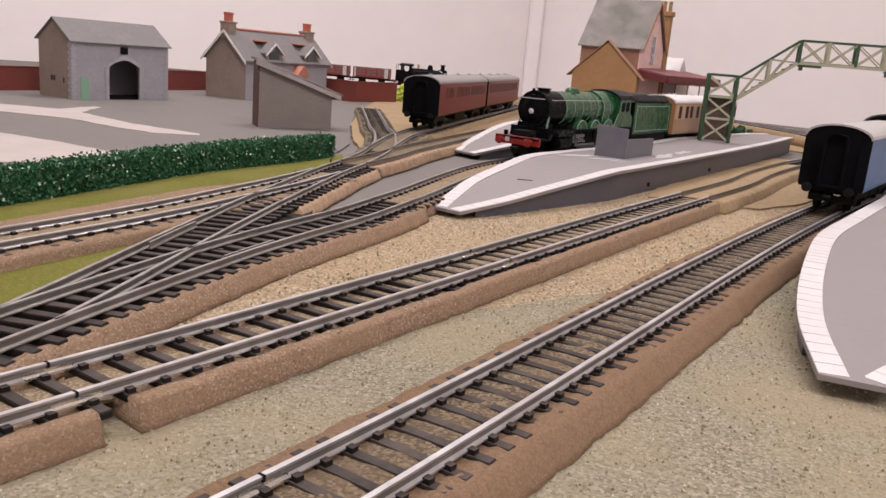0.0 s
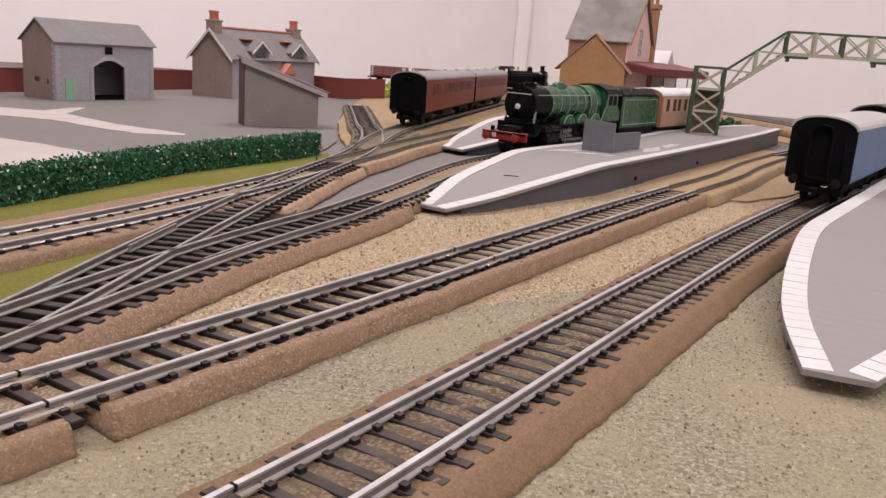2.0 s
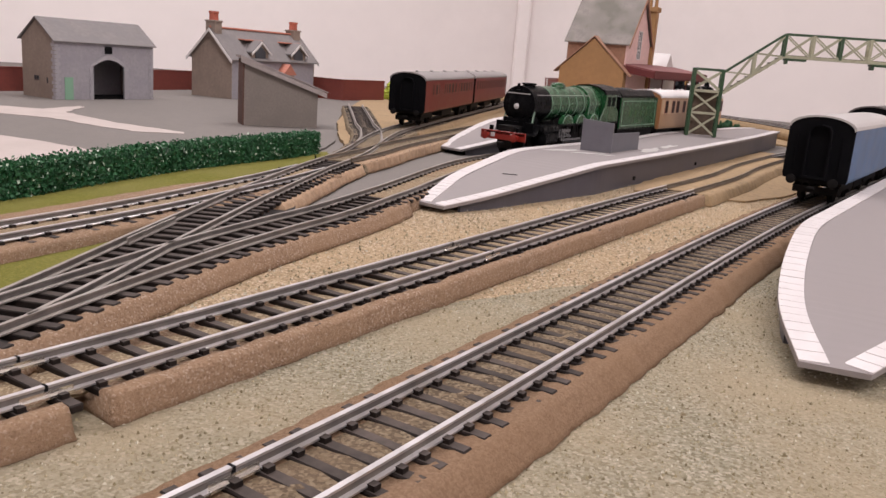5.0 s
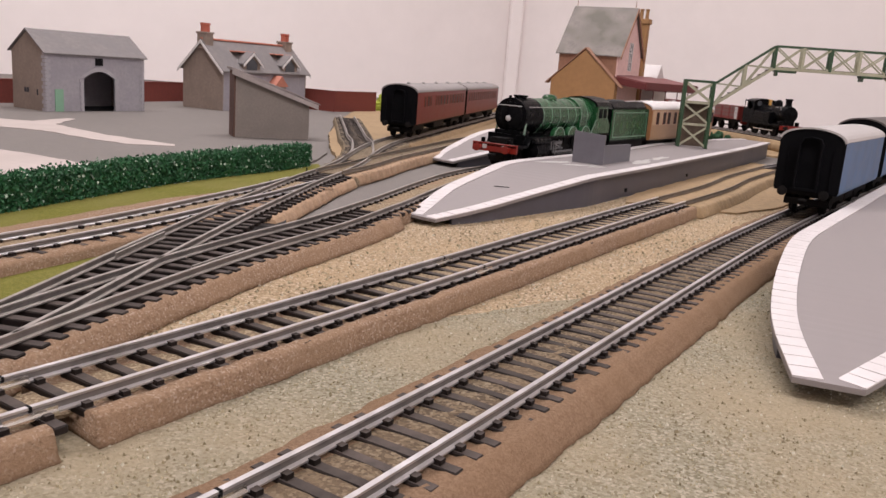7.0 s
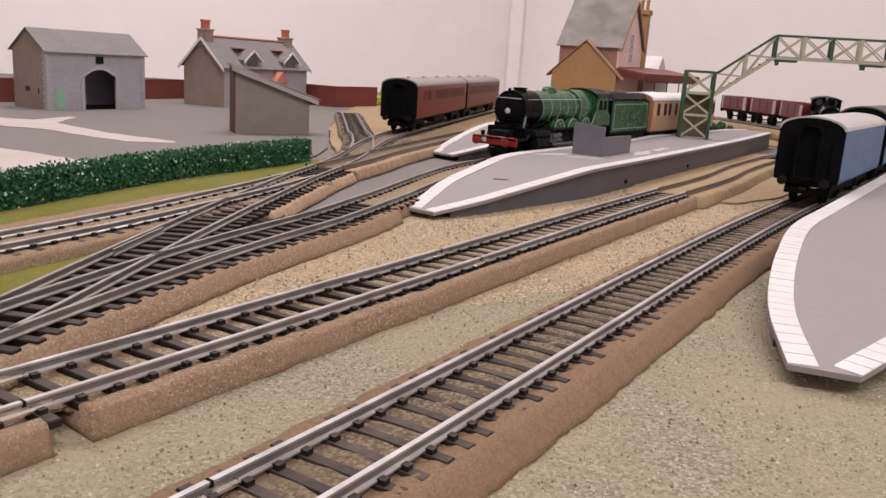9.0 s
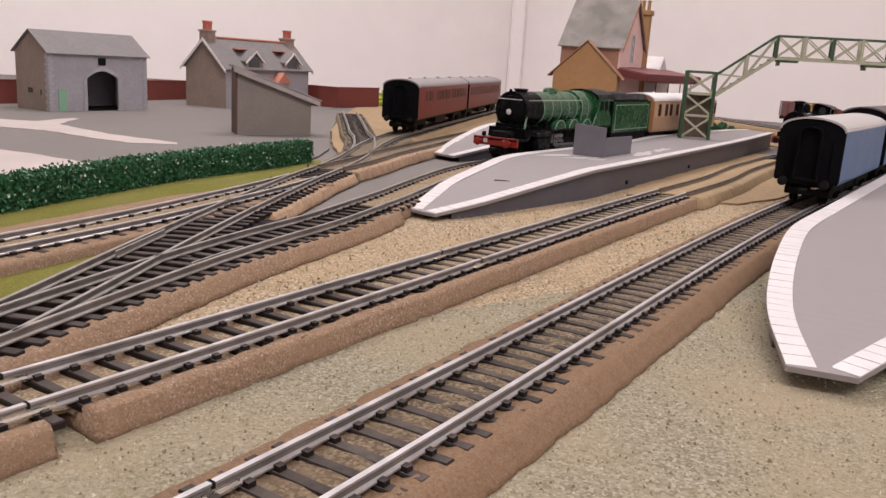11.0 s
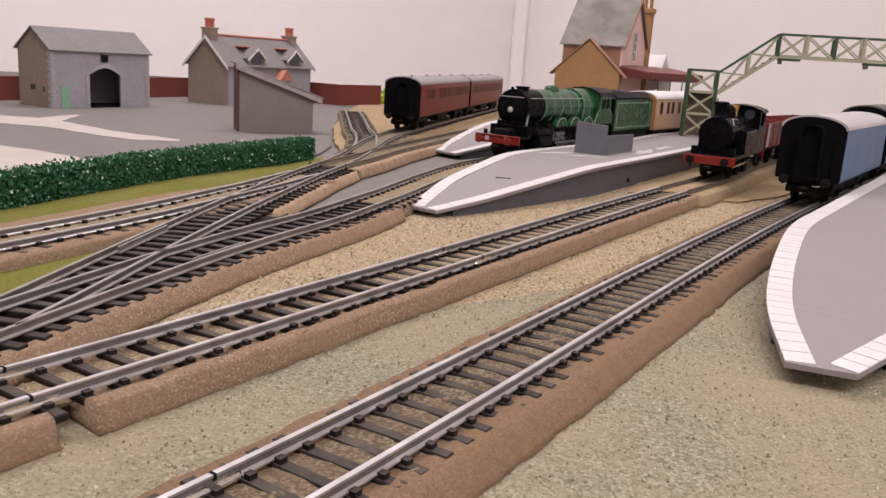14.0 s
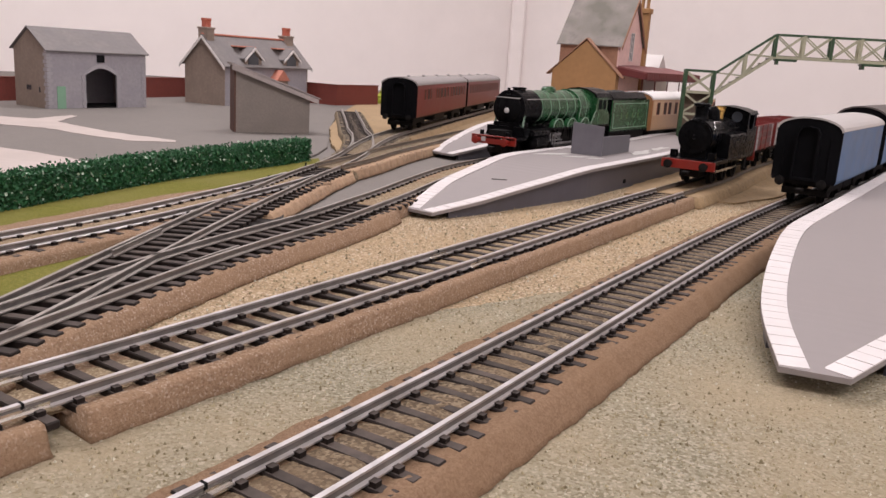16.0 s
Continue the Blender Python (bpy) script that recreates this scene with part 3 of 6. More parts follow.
def loose_grains():
    """Single grains lying on the scatter."""
    rnd = np.random.default_rng(3)
    n = 110000
    y = 0.05 + 0.62 * rnd.random(n) ** 1.15
    x = -0.20 + 0.70 * rnd.random(n)
    keep = x > np.interp(y, [0.0, 0.17, 0.27, 0.355, 0.437, 0.50, 0.62], [-0.2, -0.12, -0.07, -0.04, -0.012, 0.035, 0.155])
    x, y = x[keep], y[keep]
    n = len(x)
    drift = np.sin(x * 61 + 2 * np.sin(y * 37)) * np.sin(y * 83 + 3 * np.sin(x * 29))
    r = 0.00016 + (0.00040 + 0.00016 * drift) * rnd.random(n) ** 2 + 0.00035 * (rnd.random(n) > 0.965)
    z = np.full(n, G + 0.0005)
    base = np.array([[1, 0, -0.4], [-0.5, 0.87, -0.4], [-0.5, -0.87, -0.4], [0, 0, 0.9]])
    turn = rnd.random(n) * 6.28
    c, s = np.cos(turn), np.sin(turn)
    v = np.empty((n, 4, 3))
    for k in range(4):
        bx, by, bz = base[k]
        f = 0.7 + 0.6 * rnd.random(n)
        v[:, k, 0] = x + r * f * (c * bx - s * by)
        v[:, k, 1] = y + r * f * (s * bx + c * by)
        v[:, k, 2] = z + r * f * bz
    idx = np.arange(n)[:, None] * 4
    faces = np.concatenate([idx + np.array([a]) for a in ((0, 1, 3), (1, 2, 3), (2, 0, 3))])
    me = bpy.data.meshes.new("loose_grains")
    me.from_pydata(v.reshape(-1, 3).tolist(), [], faces.tolist())
    me.materials.append(GRAIN)
    tagged(new("loose_grains", me), "loose sand and stone grains on the scatter", "grains", kind="stuff")


def grain_material():
    m = bpy.data.materials.new("loose_grain")
    m.use_nodes = True
    nodes, links = m.node_tree.nodes, m.node_tree.links
    b = nodes["Principled BSDF"]
    b.inputs["Roughness"].default_value = 0.85
    geo = nodes.new("ShaderNodeNewGeometry")
    ramp = nodes.new("ShaderNodeValToRGB")
    ramp.color_ramp.interpolation = "CONSTANT"
    tones = [(0.18, 0.145, 0.085), (0.30, 0.25, 0.15), (0.38, 0.33, 0.22), (0.22, 0.18, 0.11), (0.56, 0.52, 0.42), (0.27, 0.23, 0.14), (0.36, 0.31, 0.20), (0.42, 0.36, 0.24)]
    while len(ramp.color_ramp.elements) < len(tones):
        ramp.color_ramp.elements.new(0.5)
    for k, tone in enumerate(tones):
        ramp.color_ramp.elements[k].position = k / len(tones)
        ramp.color_ramp.elements[k].color = (*tone, 1)
    links.new(geo.outputs["Random Per Island"], ramp.inputs["Fac"])
    links.new(ramp.outputs["Color"], b.inputs["Base Color"])
    return m


GRAIN = grain_material()
loose_grains()


def ground_levers():
    for x, y, r in ((-0.1045, 0.470, 0.0007), (-0.0945, 0.535, 0.0006)):
        root = thing("point_lever", Matrix.Translation((x, y, G)), "tiny black point lever beside the track", "point lever", "point levers")
        bm = bmesh.new()
        tube(bm, (0, 0, 0), (0.0006, 0, 0.0085), r, r * 0.8, 8)
        part("lever", bm, BLACK, root)
        bm = bmesh.new()
        box(bm, -0.0016, 0.0016, -0.0016, 0.0016, 0, 0.0012, 0.0003)
        part("lever_box", bm, BLACK, root)


ground_levers()

# ---- platforms ----
def edge_slabs(parent, line, inward, width, pitch=0.0062):
    """White edging slabs laid one by one along a platform's edge; line: (x, y, z)."""
    pts = [Vector(p) for p in line]
    for a, b in zip(pts, pts[1:]):
        n = max(1, round((b - a).length / pitch))
        flat = Vector((b.x - a.x, b.y - a.y, 0)).normalized()
        side = Vector((flat.y, -flat.x, 0)) * inward
        for k in range(n):
            p, q = a.lerp(b, (k + 0.03) / n), a.lerp(b, (k + 0.97) / n)
            bm = bmesh.new()
            up = Vector((0, 0, 0.0004 + random.uniform(0, 0.00008)))
            quad = [p, q, q + side * width, p + side * width]
            lo = [bm.verts.new(v) for v in quad]
            hi = [bm.verts.new(v + up) for v in quad]
            bm.faces.new(lo[::-1])
            bm.faces.new(hi)
            for i in range(4):
                bm.faces.new((lo[i], lo[(i + 1) % 4], hi[(i + 1) % 4], hi[i]))
            part("edge_slab", bm, PLATWHITE, parent)


def densify(points, ramp=4, k=5):
    """More places on the ramp's part of an edge, on a smooth line."""
    p = [Vector(q) for q in points]
    p = [2 * p[0] - p[1]] + p + [2 * p[-1] - p[-2]]
    out = []
    for i in range(1, len(p) - 2):
        a, b, c, d = p[i - 1:i + 3]
        steps = k if i <= ramp + 1 else 1
        for j in range(steps):
            t = j / steps
            out.append(tuple(0.5 * ((2 * b) + (c - a) * t + (2 * a - 5 * b + 4 * c - d) * t * t + (3 * b - a - 3 * c + d) * t ** 3)))
    out.append(tuple(p[-2]))
    return out


def platform(left, right, label, wall_from=0.0036):
    """A moulded platform with a ramp; left and right: (x, y, z) pairs of the two edges from the tip on."""
    left, right = densify(left), densify(right)
    root = thing("station_platform", Matrix(), label, "platform", "station platforms")
    bm = bmesh.new()
    n = len(left)
    thick = 0.0016
    top_l = [bm.verts.new(p) for p in left]
    top_r = [bm.verts.new(p) for p in right]
    low_l = [bm.verts.new((x, y, z - thick)) for x, y, z in left]
    low_r = [bm.verts.new((x, y, z - thick)) for x, y, z in right]
    for i in range(n - 1):
        bm.faces.new((top_l[i], top_l[i + 1], top_r[i + 1], top_r[i]))
        bm.faces.new((low_l[i], low_r[i], low_r[i + 1], low_l[i + 1]))
        bm.faces.new((top_l[i], low_l[i], low_l[i + 1], top_l[i + 1]))
        bm.faces.new((top_r[i], top_r[i + 1], low_r[i + 1], low_r[i]))
    bm.faces.new((top_l[0], top_r[0], low_r[0], low_l[0]))
    bm.faces.new((top_l[-1], low_l[-1], low_r[-1], top_r[-1]))
    part("deck", bm, PLATGREY, root)
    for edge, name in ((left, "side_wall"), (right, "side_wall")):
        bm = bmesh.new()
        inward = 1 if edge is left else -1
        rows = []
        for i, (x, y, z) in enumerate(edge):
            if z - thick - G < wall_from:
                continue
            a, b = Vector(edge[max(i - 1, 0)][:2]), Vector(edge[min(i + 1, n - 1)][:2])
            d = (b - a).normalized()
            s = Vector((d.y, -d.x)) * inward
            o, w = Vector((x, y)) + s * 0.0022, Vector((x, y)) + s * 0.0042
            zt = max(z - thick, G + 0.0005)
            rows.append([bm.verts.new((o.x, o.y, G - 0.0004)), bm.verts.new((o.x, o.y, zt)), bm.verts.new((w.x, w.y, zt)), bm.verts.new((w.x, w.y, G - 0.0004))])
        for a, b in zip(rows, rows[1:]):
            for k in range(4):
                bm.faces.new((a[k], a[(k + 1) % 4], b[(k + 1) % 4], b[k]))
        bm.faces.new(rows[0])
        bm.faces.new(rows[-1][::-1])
        part(name, bm, PLATWALLSHADE, root, "bluish grey platform side wall, darkened for shade")
        lift = [(x, y, z + 0.00005) for x, y, z in edge]
        edge_slabs(root, lift, inward, 0.0078 if edge is left else 0.0078)
    return root



P = PLAT
platform(
    [(-0.0210, 0.4171, -0.0056), (-0.0120, 0.4475, -0.0018), (-0.0032, 0.4757, 0.0014), (0.0168, 0.5171, 0.0064), (0.0337, 0.5605, P), (0.056, 0.602, P), (0.105, 0.675, P), (0.158, 0.757, P), (0.205, 0.846, P), (0.271, 0.938, P), (0.341, 1.033, P), (0.375, 1.065, P)],
    [(-0.0067, 0.4080, -0.0060), (0.0181, 0.4295, -0.0022), (0.042, 0.4575, 0.0014), (0.066, 0.4855, 0.0050), (0.0900, 0.5135, P), (0.106, 0.539, P), (0.130, 0.577, P), (0.155, 0.6165, P), (0.2335, 0.744, P), (0.290, 0.837, P), (0.345, 0.930, P), (0.398, 1.025, P)],
    "grey plastic island platform with white edging and a ramp")
platform(
    [(0.0918, 0.2063, -0.0036), (0.0992, 0.2397, -0.0004), (0.1085, 0.2666, 0.0026), (0.1256, 0.3052, 0.0058), (0.1495, 0.3512, P), (0.1849, 0.4045, P), (0.2304, 0.4711, P), (0.325, 0.610, P), (0.46, 0.812, P), (0.58, 0.99, P)],
    [(0.1084, 0.2, -0.0036), (0.131, 0.2180, -0.0004), (0.157, 0.2405, 0.0018), (0.183, 0.268, 0.0052), (0.2186, 0.3115, P), (0.256, 0.3685, P), (0.295, 0.4265, P), (0.388, 0.5675, P), (0.523, 0.7715, P), (0.643, 0.9495, P)],
    "grey plastic platform with broad white edging and a ramp", 0.0075)
platform(
    [(-0.0145, 0.6900, -0.0055), (0.0019, 0.757, 0.0010), (0.0369, 0.87, P), (0.09, 0.98, P), (0.16, 1.10, P), (0.25, 1.22, P)],
    [(0.0024, 0.6720, -0.0055), (0.036, 0.705, 0.0010), (0.085, 0.770, P), (0.128, 0.85, P), (0.205, 0.965, P), (0.285, 1.07, P)],
    "grey plastic station platform behind the green express")


def platform_details():
    bm = bmesh.new()
    prism(bm, [(0.0, 0.0), (0.0235, 0.0), (0.0235, 0.0215), (0.0, 0.0230)], 0.0, 0.0016, "y")
    root = thing("subway_screen", Matrix.Translation((0.0900, 0.6085, P)) @ Matrix.Rotation(-0.475, 4, "Z"), "small grey plastic stairway screen standing on the platform", "screen wall")
    part("end_wall", bm, SCREENGREY, root)
    bm = bmesh.new()
    prism(bm, [(0.0, 0.0), (0.058, 0.0), (0.058, 0.0130), (0.0, 0.0140)], 0.0, 0.0016, "y")
    ob = part("side_wall", bm, SCREENGREY, root)
    ob.matrix_basis = Matrix.Translation((0.0225, 0.001, 0)) @ Matrix.Rotation(1.01 + 0.475, 4, "Z")
    # dried glue beside the screen
    for k, (x, y, sx, sy, a) in enumerate(((0.0745, 0.594, 0.016, 0.004, 0.6), (0.090, 0.585, 0.013, 0.003, 0.3), (0.104, 0.581, 0.008, 0.002, 0.5), (0.150, 0.645, 0.005, 0.022, -0.5), (0.176, 0.69, 0.004, 0.02, -0.5))):
        bm = bmesh.new()
        ring = [(sx * (1 + random.uniform(-0.4, 0.4)) * math.cos(i * math.pi / 9), sy * (1 + random.uniform(-0.5, 0.5)) * math.sin(i * math.pi / 9)) for i in range(18)]
        prism(bm, ring, 0, 0.00025)
        ob = finish("glue_smear", bm, GLUE)
        ob.matrix_basis = Matrix.Translation((x, y, P)) @ Matrix.Rotation(a, 4, "Z")
        tagged(ob, "dried whitish glue smear on the platform deck", "glue smear")
    bm = bmesh.new()
    box(bm, -0.0045, 0.0045, -0.0004, 0.0004, 0, 0.0004, 0.0001)
    ob = finish("deck_slot", bm, BLACK)
    ob.matrix_basis = Matrix.Translation((0.0305, 0.480, 0.0032)) @ Matrix.Rotation(-0.1, 4, "Z")
    tagged(ob, "small dark moulded slot in the ramp", "slot")
    for x, y in ((0.1215, 0.5595), (0.1995, 0.686)):
        bm = bmesh.new()
        box(bm, -0.0014, 0.0014, -0.0006, 0.0006, -0.0012, 0.0014, 0.0002)
        ob = finish("wall_clip", bm, BLACK)
        ob.matrix_basis = Matrix.Translation((x, y, -0.0035)) @ Matrix.Rotation(1.02, 4, "Z")
        tagged(ob, "small black clip in the platform side", "clip")


platform_details()


# ---- hedge ----
def hedge():
    line = [(-0.30, 0.16), (-0.240, 0.28), (-0.2073, 0.3635), (-0.1974, 0.396), (-0.185, 0.434), (-0.170, 0.479), (-0.149, 0.524), (-0.1240, 0.573), (-0.1090, 0.611)]
    places, heads = spline(line, 0.003)
    root = thing("hedge", Matrix(), "dense dark green foam hedge edging the goods yard", "hedge")
    bm = bmesh.new()
    sweep(bm, places, heads, [(-0.0055, G), (-0.006, G + 0.012), (-0.004, G + 0.0150), (0.004, G + 0.0150), (0.006, G + 0.012), (0.0055, G)], jitter=0.0008)
    part("hedge_core", bm, HEDGE, root)
    verts, faces, mats = [], [], []
    rnd = random.Random(5)
    for i in range(len(places) * 150):
        k = rnd.randrange(len(places))
        p, h = places[k], heads[k]
        side = Vector((h.y, -h.x))
        u = rnd.random()
        if u < 0.62:
            s, z = 0.0064 + rnd.gauss(0, 0.0005), G + rnd.uniform(0.0, 0.0165)
        elif u < 0.9:
            s, z = rnd.uniform(-0.0062, 0.0062), G + 0.0158 + rnd.gauss(0, 0.0009)
        else:
            s, z = -0.0064, G + rnd.uniform(0.004, 0.0155)
        c = Vector((p.x + side.x * s + h.x * rnd.uniform(-0.0015, 0.0015), p.y + side.y * s + h.y * rnd.uniform(-0.0015, 0.0015), z))
        r = rnd.uniform(0.0004, 0.0010)
        q = Euler((rnd.uniform(0, 6.28), rnd.uniform(0, 6.28), rnd.uniform(0, 6.28))).to_matrix()
        b = len(verts)
        verts += [tuple(c + q @ Vector(v) * r) for v in ((-1, -0.6, 0), (1, -0.5, 0.2), (0.7, 0.8, 0), (-0.8, 0.7, 0.3))]
        faces += [(b, b + 1, b + 2), (b, b + 2, b + 3)]
        m = 1 if rnd.random() < 0.045 else 0
        mats += [m, m]
    me = bpy.data.meshes.new("hedge_leaves")
    me.from_pydata(verts, [], faces)
    me.materials.append(LEAF)
    me.materials.append(LEAFGLINT)
    me.polygons.foreach_set("material_index", mats)
    ob = new("foliage", me)
    ob.parent = root
    tagged(ob, kind="stuff")


hedge()

# ---- goods yard ----
CARD = material("grey_stone_card", (0.31, 0.295, 0.318), 0.8, spread=0.06, scale=260, second=(0.26, 0.25, 0.28), second_scale=60, bump=0.0002, bump_scale=500)
CARDEND = material("brown_grey_stone_card", (0.25, 0.195, 0.162), 0.8, spread=0.07, scale=260, second=(0.20, 0.155, 0.128), second_scale=60, bump=0.0002, bump_scale=500)
SLATE = material("slate_card", (0.165, 0.150, 0.146), 0.75, spread=0.08, scale=200, second=(0.135, 0.125, 0.13), second_scale=40)
QUOIN = material("pale_quoin", (0.345, 0.33, 0.352), 0.8, spread=0.05)
GREENDOOR = material("green_door_card", (0.20, 0.36, 0.25), 0.6, spread=0.04)
REDTILE = material("red_tile", (0.42, 0.16, 0.11), 0.7, spread=0.1, scale=300)
BRICKRED = material("red_brick_pot", (0.42, 0.11, 0.07), 0.7, spread=0.1, scale=300)
WHITECARD = material("white_card", (0.62, 0.59, 0.58), 0.7, spread=0.03)
GLASSDARK = material("dark_window_film", (0.05, 0.055, 0.065), 0.15, spread=0.05)
FENCERED = material("red_brick_paper", (0.15, 0.030, 0.021), 0.7, spread=0.1, scale=250, second=(0.16, 0.035, 0.025), second_scale=25)
PALE = material("pale_card_strip", (0.42, 0.365, 0.34), 0.8, spread=0.04, scale=120, second=(0.36, 0.31, 0.285), second_scale=30)
BROWNSIDE = material("brown_side_card", (0.085, 0.040, 0.030), 0.8, spread=0.08)
LEANWALL = material("grey_roughcast_card", (0.20, 0.175, 0.155), 0.85, spread=0.07, scale=500, second=(0.165, 0.145, 0.128), second_scale=50, bump=0.0002, bump_scale=600)
FELT = material("pale_felt_roof", (0.33, 0.29, 0.28), 0.8, spread=0.06, scale=200, second=(0.23, 0.20, 0.19), second_scale=40)
YG = G + 0.0012


def frame_at(x, y, ux, uy, z=YG):
    """A pose at that place whose x axis points along (ux, uy)."""
    return Matrix.Translation((x, y, z)) @ Matrix.Rotation(math.atan2(uy, ux), 4, "Z")


def gable_roof(bm, length, depth, eave, ridge, over, thick, mi=0):
    """Two roof slopes; the ridge runs along x; the eaves at y = 0 and y = depth."""
    half = depth / 2
    rise = (ridge - eave) / half
    for s in (-1, 1):
        y_out = half + s * (half + over)
        z_out = eave - rise * over
        prof = [(half, ridge), (y_out, z_out), (y_out, z_out + thick), (half, ridge + thick * 1.15)]
        prism(bm, prof, -over, length + over, "x", mi)


def goods_shed():
    L, Dp, eave, ridge = 0.127, 0.060, 0.0632, 0.0850
    root = thing("goods_shed", frame_at(-0.4365, 0.8885, 0.0653, 0.109), "grey stone goods shed with an arched cart entrance", "goods shed")
    # front wall with arch opening and a small window
    a0, a1, spring, crown = 0.0460, 0.0865, 0.0365, 0.0445
    arch = [(a0 + (a1 - a0) * k / 10, spring + (crown - spring) * math.sin(math.pi * k / 10)) for k in range(11)]
    bm = bmesh.new()
    prism(bm, [(0.0016, 0), (a0, 0)] + arch + [(a1, 0), (L - 0.0016, 0), (L - 0.0016, eave), (0.0016, eave)], 0, 0.0018, "y")
    part("front_wall", bm, CARD, root)
    bm = bmesh.new()
    prism(bm, [(0.0016, 0), (L - 0.0016, 0), (L - 0.0016, eave), (0.0016, eave)], Dp - 0.0016, Dp, "y")
    part("back_wall", bm, CARD, root)
    for x in (0, L - 0.0016):
        bm = bmesh.new()
        prism(bm, [(0, 0), (Dp, 0), (Dp, eave), (Dp / 2, ridge), (0, eave)], x, x + 0.0016, "x")
        part("gable_wall", bm, CARDEND, root)
    bm = bmesh.new()
    gable_roof(bm, L, Dp, eave, ridge, 0.003, 0.0012)
    part("roof", bm, SLATE, root)
    bm = bmesh.new()
    outer = [(a0 - 0.004 + (a1 - a0 + 0.008) * k / 10, spring + (crown - spring + 0.005) * math.sin(math.pi * k / 10)) for k in range(11)]
    prism(bm, outer + arch[::-1], -0.0007, 0.0, "y")
    for x0, x1 in ((a0 - 0.004, a0), (a1, a1 + 0.004)):
        z = 0.0
        k = 0
        while z < spring - 0.001:
            w = 0.0014 if k % 2 else 0.0
            box(bm, x0 - (w if x0 < a0 else 0), x1 + (w if x0 >= a1 else 0), -0.0007, 0, z, z + 0.0033)
            z += 0.0036
            k += 1
    part("arch_surround", bm, QUOIN, root, "pale dressed stone arch surround")
    for x, s in ((0, 1), (L, -1)):
        z, k = 0.0, 0
        while z < eave - 0.003:
            w = 0.006 if k % 2 else 0.0038
            bm = bmesh.new()
            box(bm, min(x, x + s * w), max(x, x + s * w), -0.0006, 0, z, z + 0.0036)
            part("quoin_stone", bm, QUOIN, root)
            if s == 1:
                w2 = 0.0038 if k % 2 else 0.006
                bm = bmesh.new()
                box(bm, -0.0006, 0, 0, w2, z, z + 0.0036)
                part("quoin_stone", bm, QUOIN, root)
            z += 0.0040
            k += 1
    bm = bmesh.new()
    box(bm, 0.0105, 0.0205, -0.0008, 0, 0, 0.0240)
    door = part("door", bm, GREENDOOR, root, "pale green wooden door")
    bm = bmesh.new()
    box(bm, 0.0610, 0.0705, -0.0009, 0, 0.0510, 0.0590)
    part("loft_opening", bm, BLACK, root)
    for y0, y1, z0, z1 in ((0.030, 0.033, 0.0185, 0.0235), (0.0345, 0.0375, 0.0185, 0.0235), (0.0135, 0.0150, 0.0165, 0.0225)):
        bm = bmesh.new()
        box(bm, -0.0007, 0, y0, y1, z0, z1)
        part("slit_window", bm, GLASSDARK, root)
    bm = bmesh.new()
    box(bm, -0.0005, 0, 0.0215, 0.0235, 0.062, 0.069)
    part("vent_slot", bm, CARDEND, root)
    bm = bmesh.new()
    box(bm, 0.002, L - 0.002, 0.002, Dp - 0.002, 0, 0.0006)
    part("dark_floor", bm, BLACK, root)


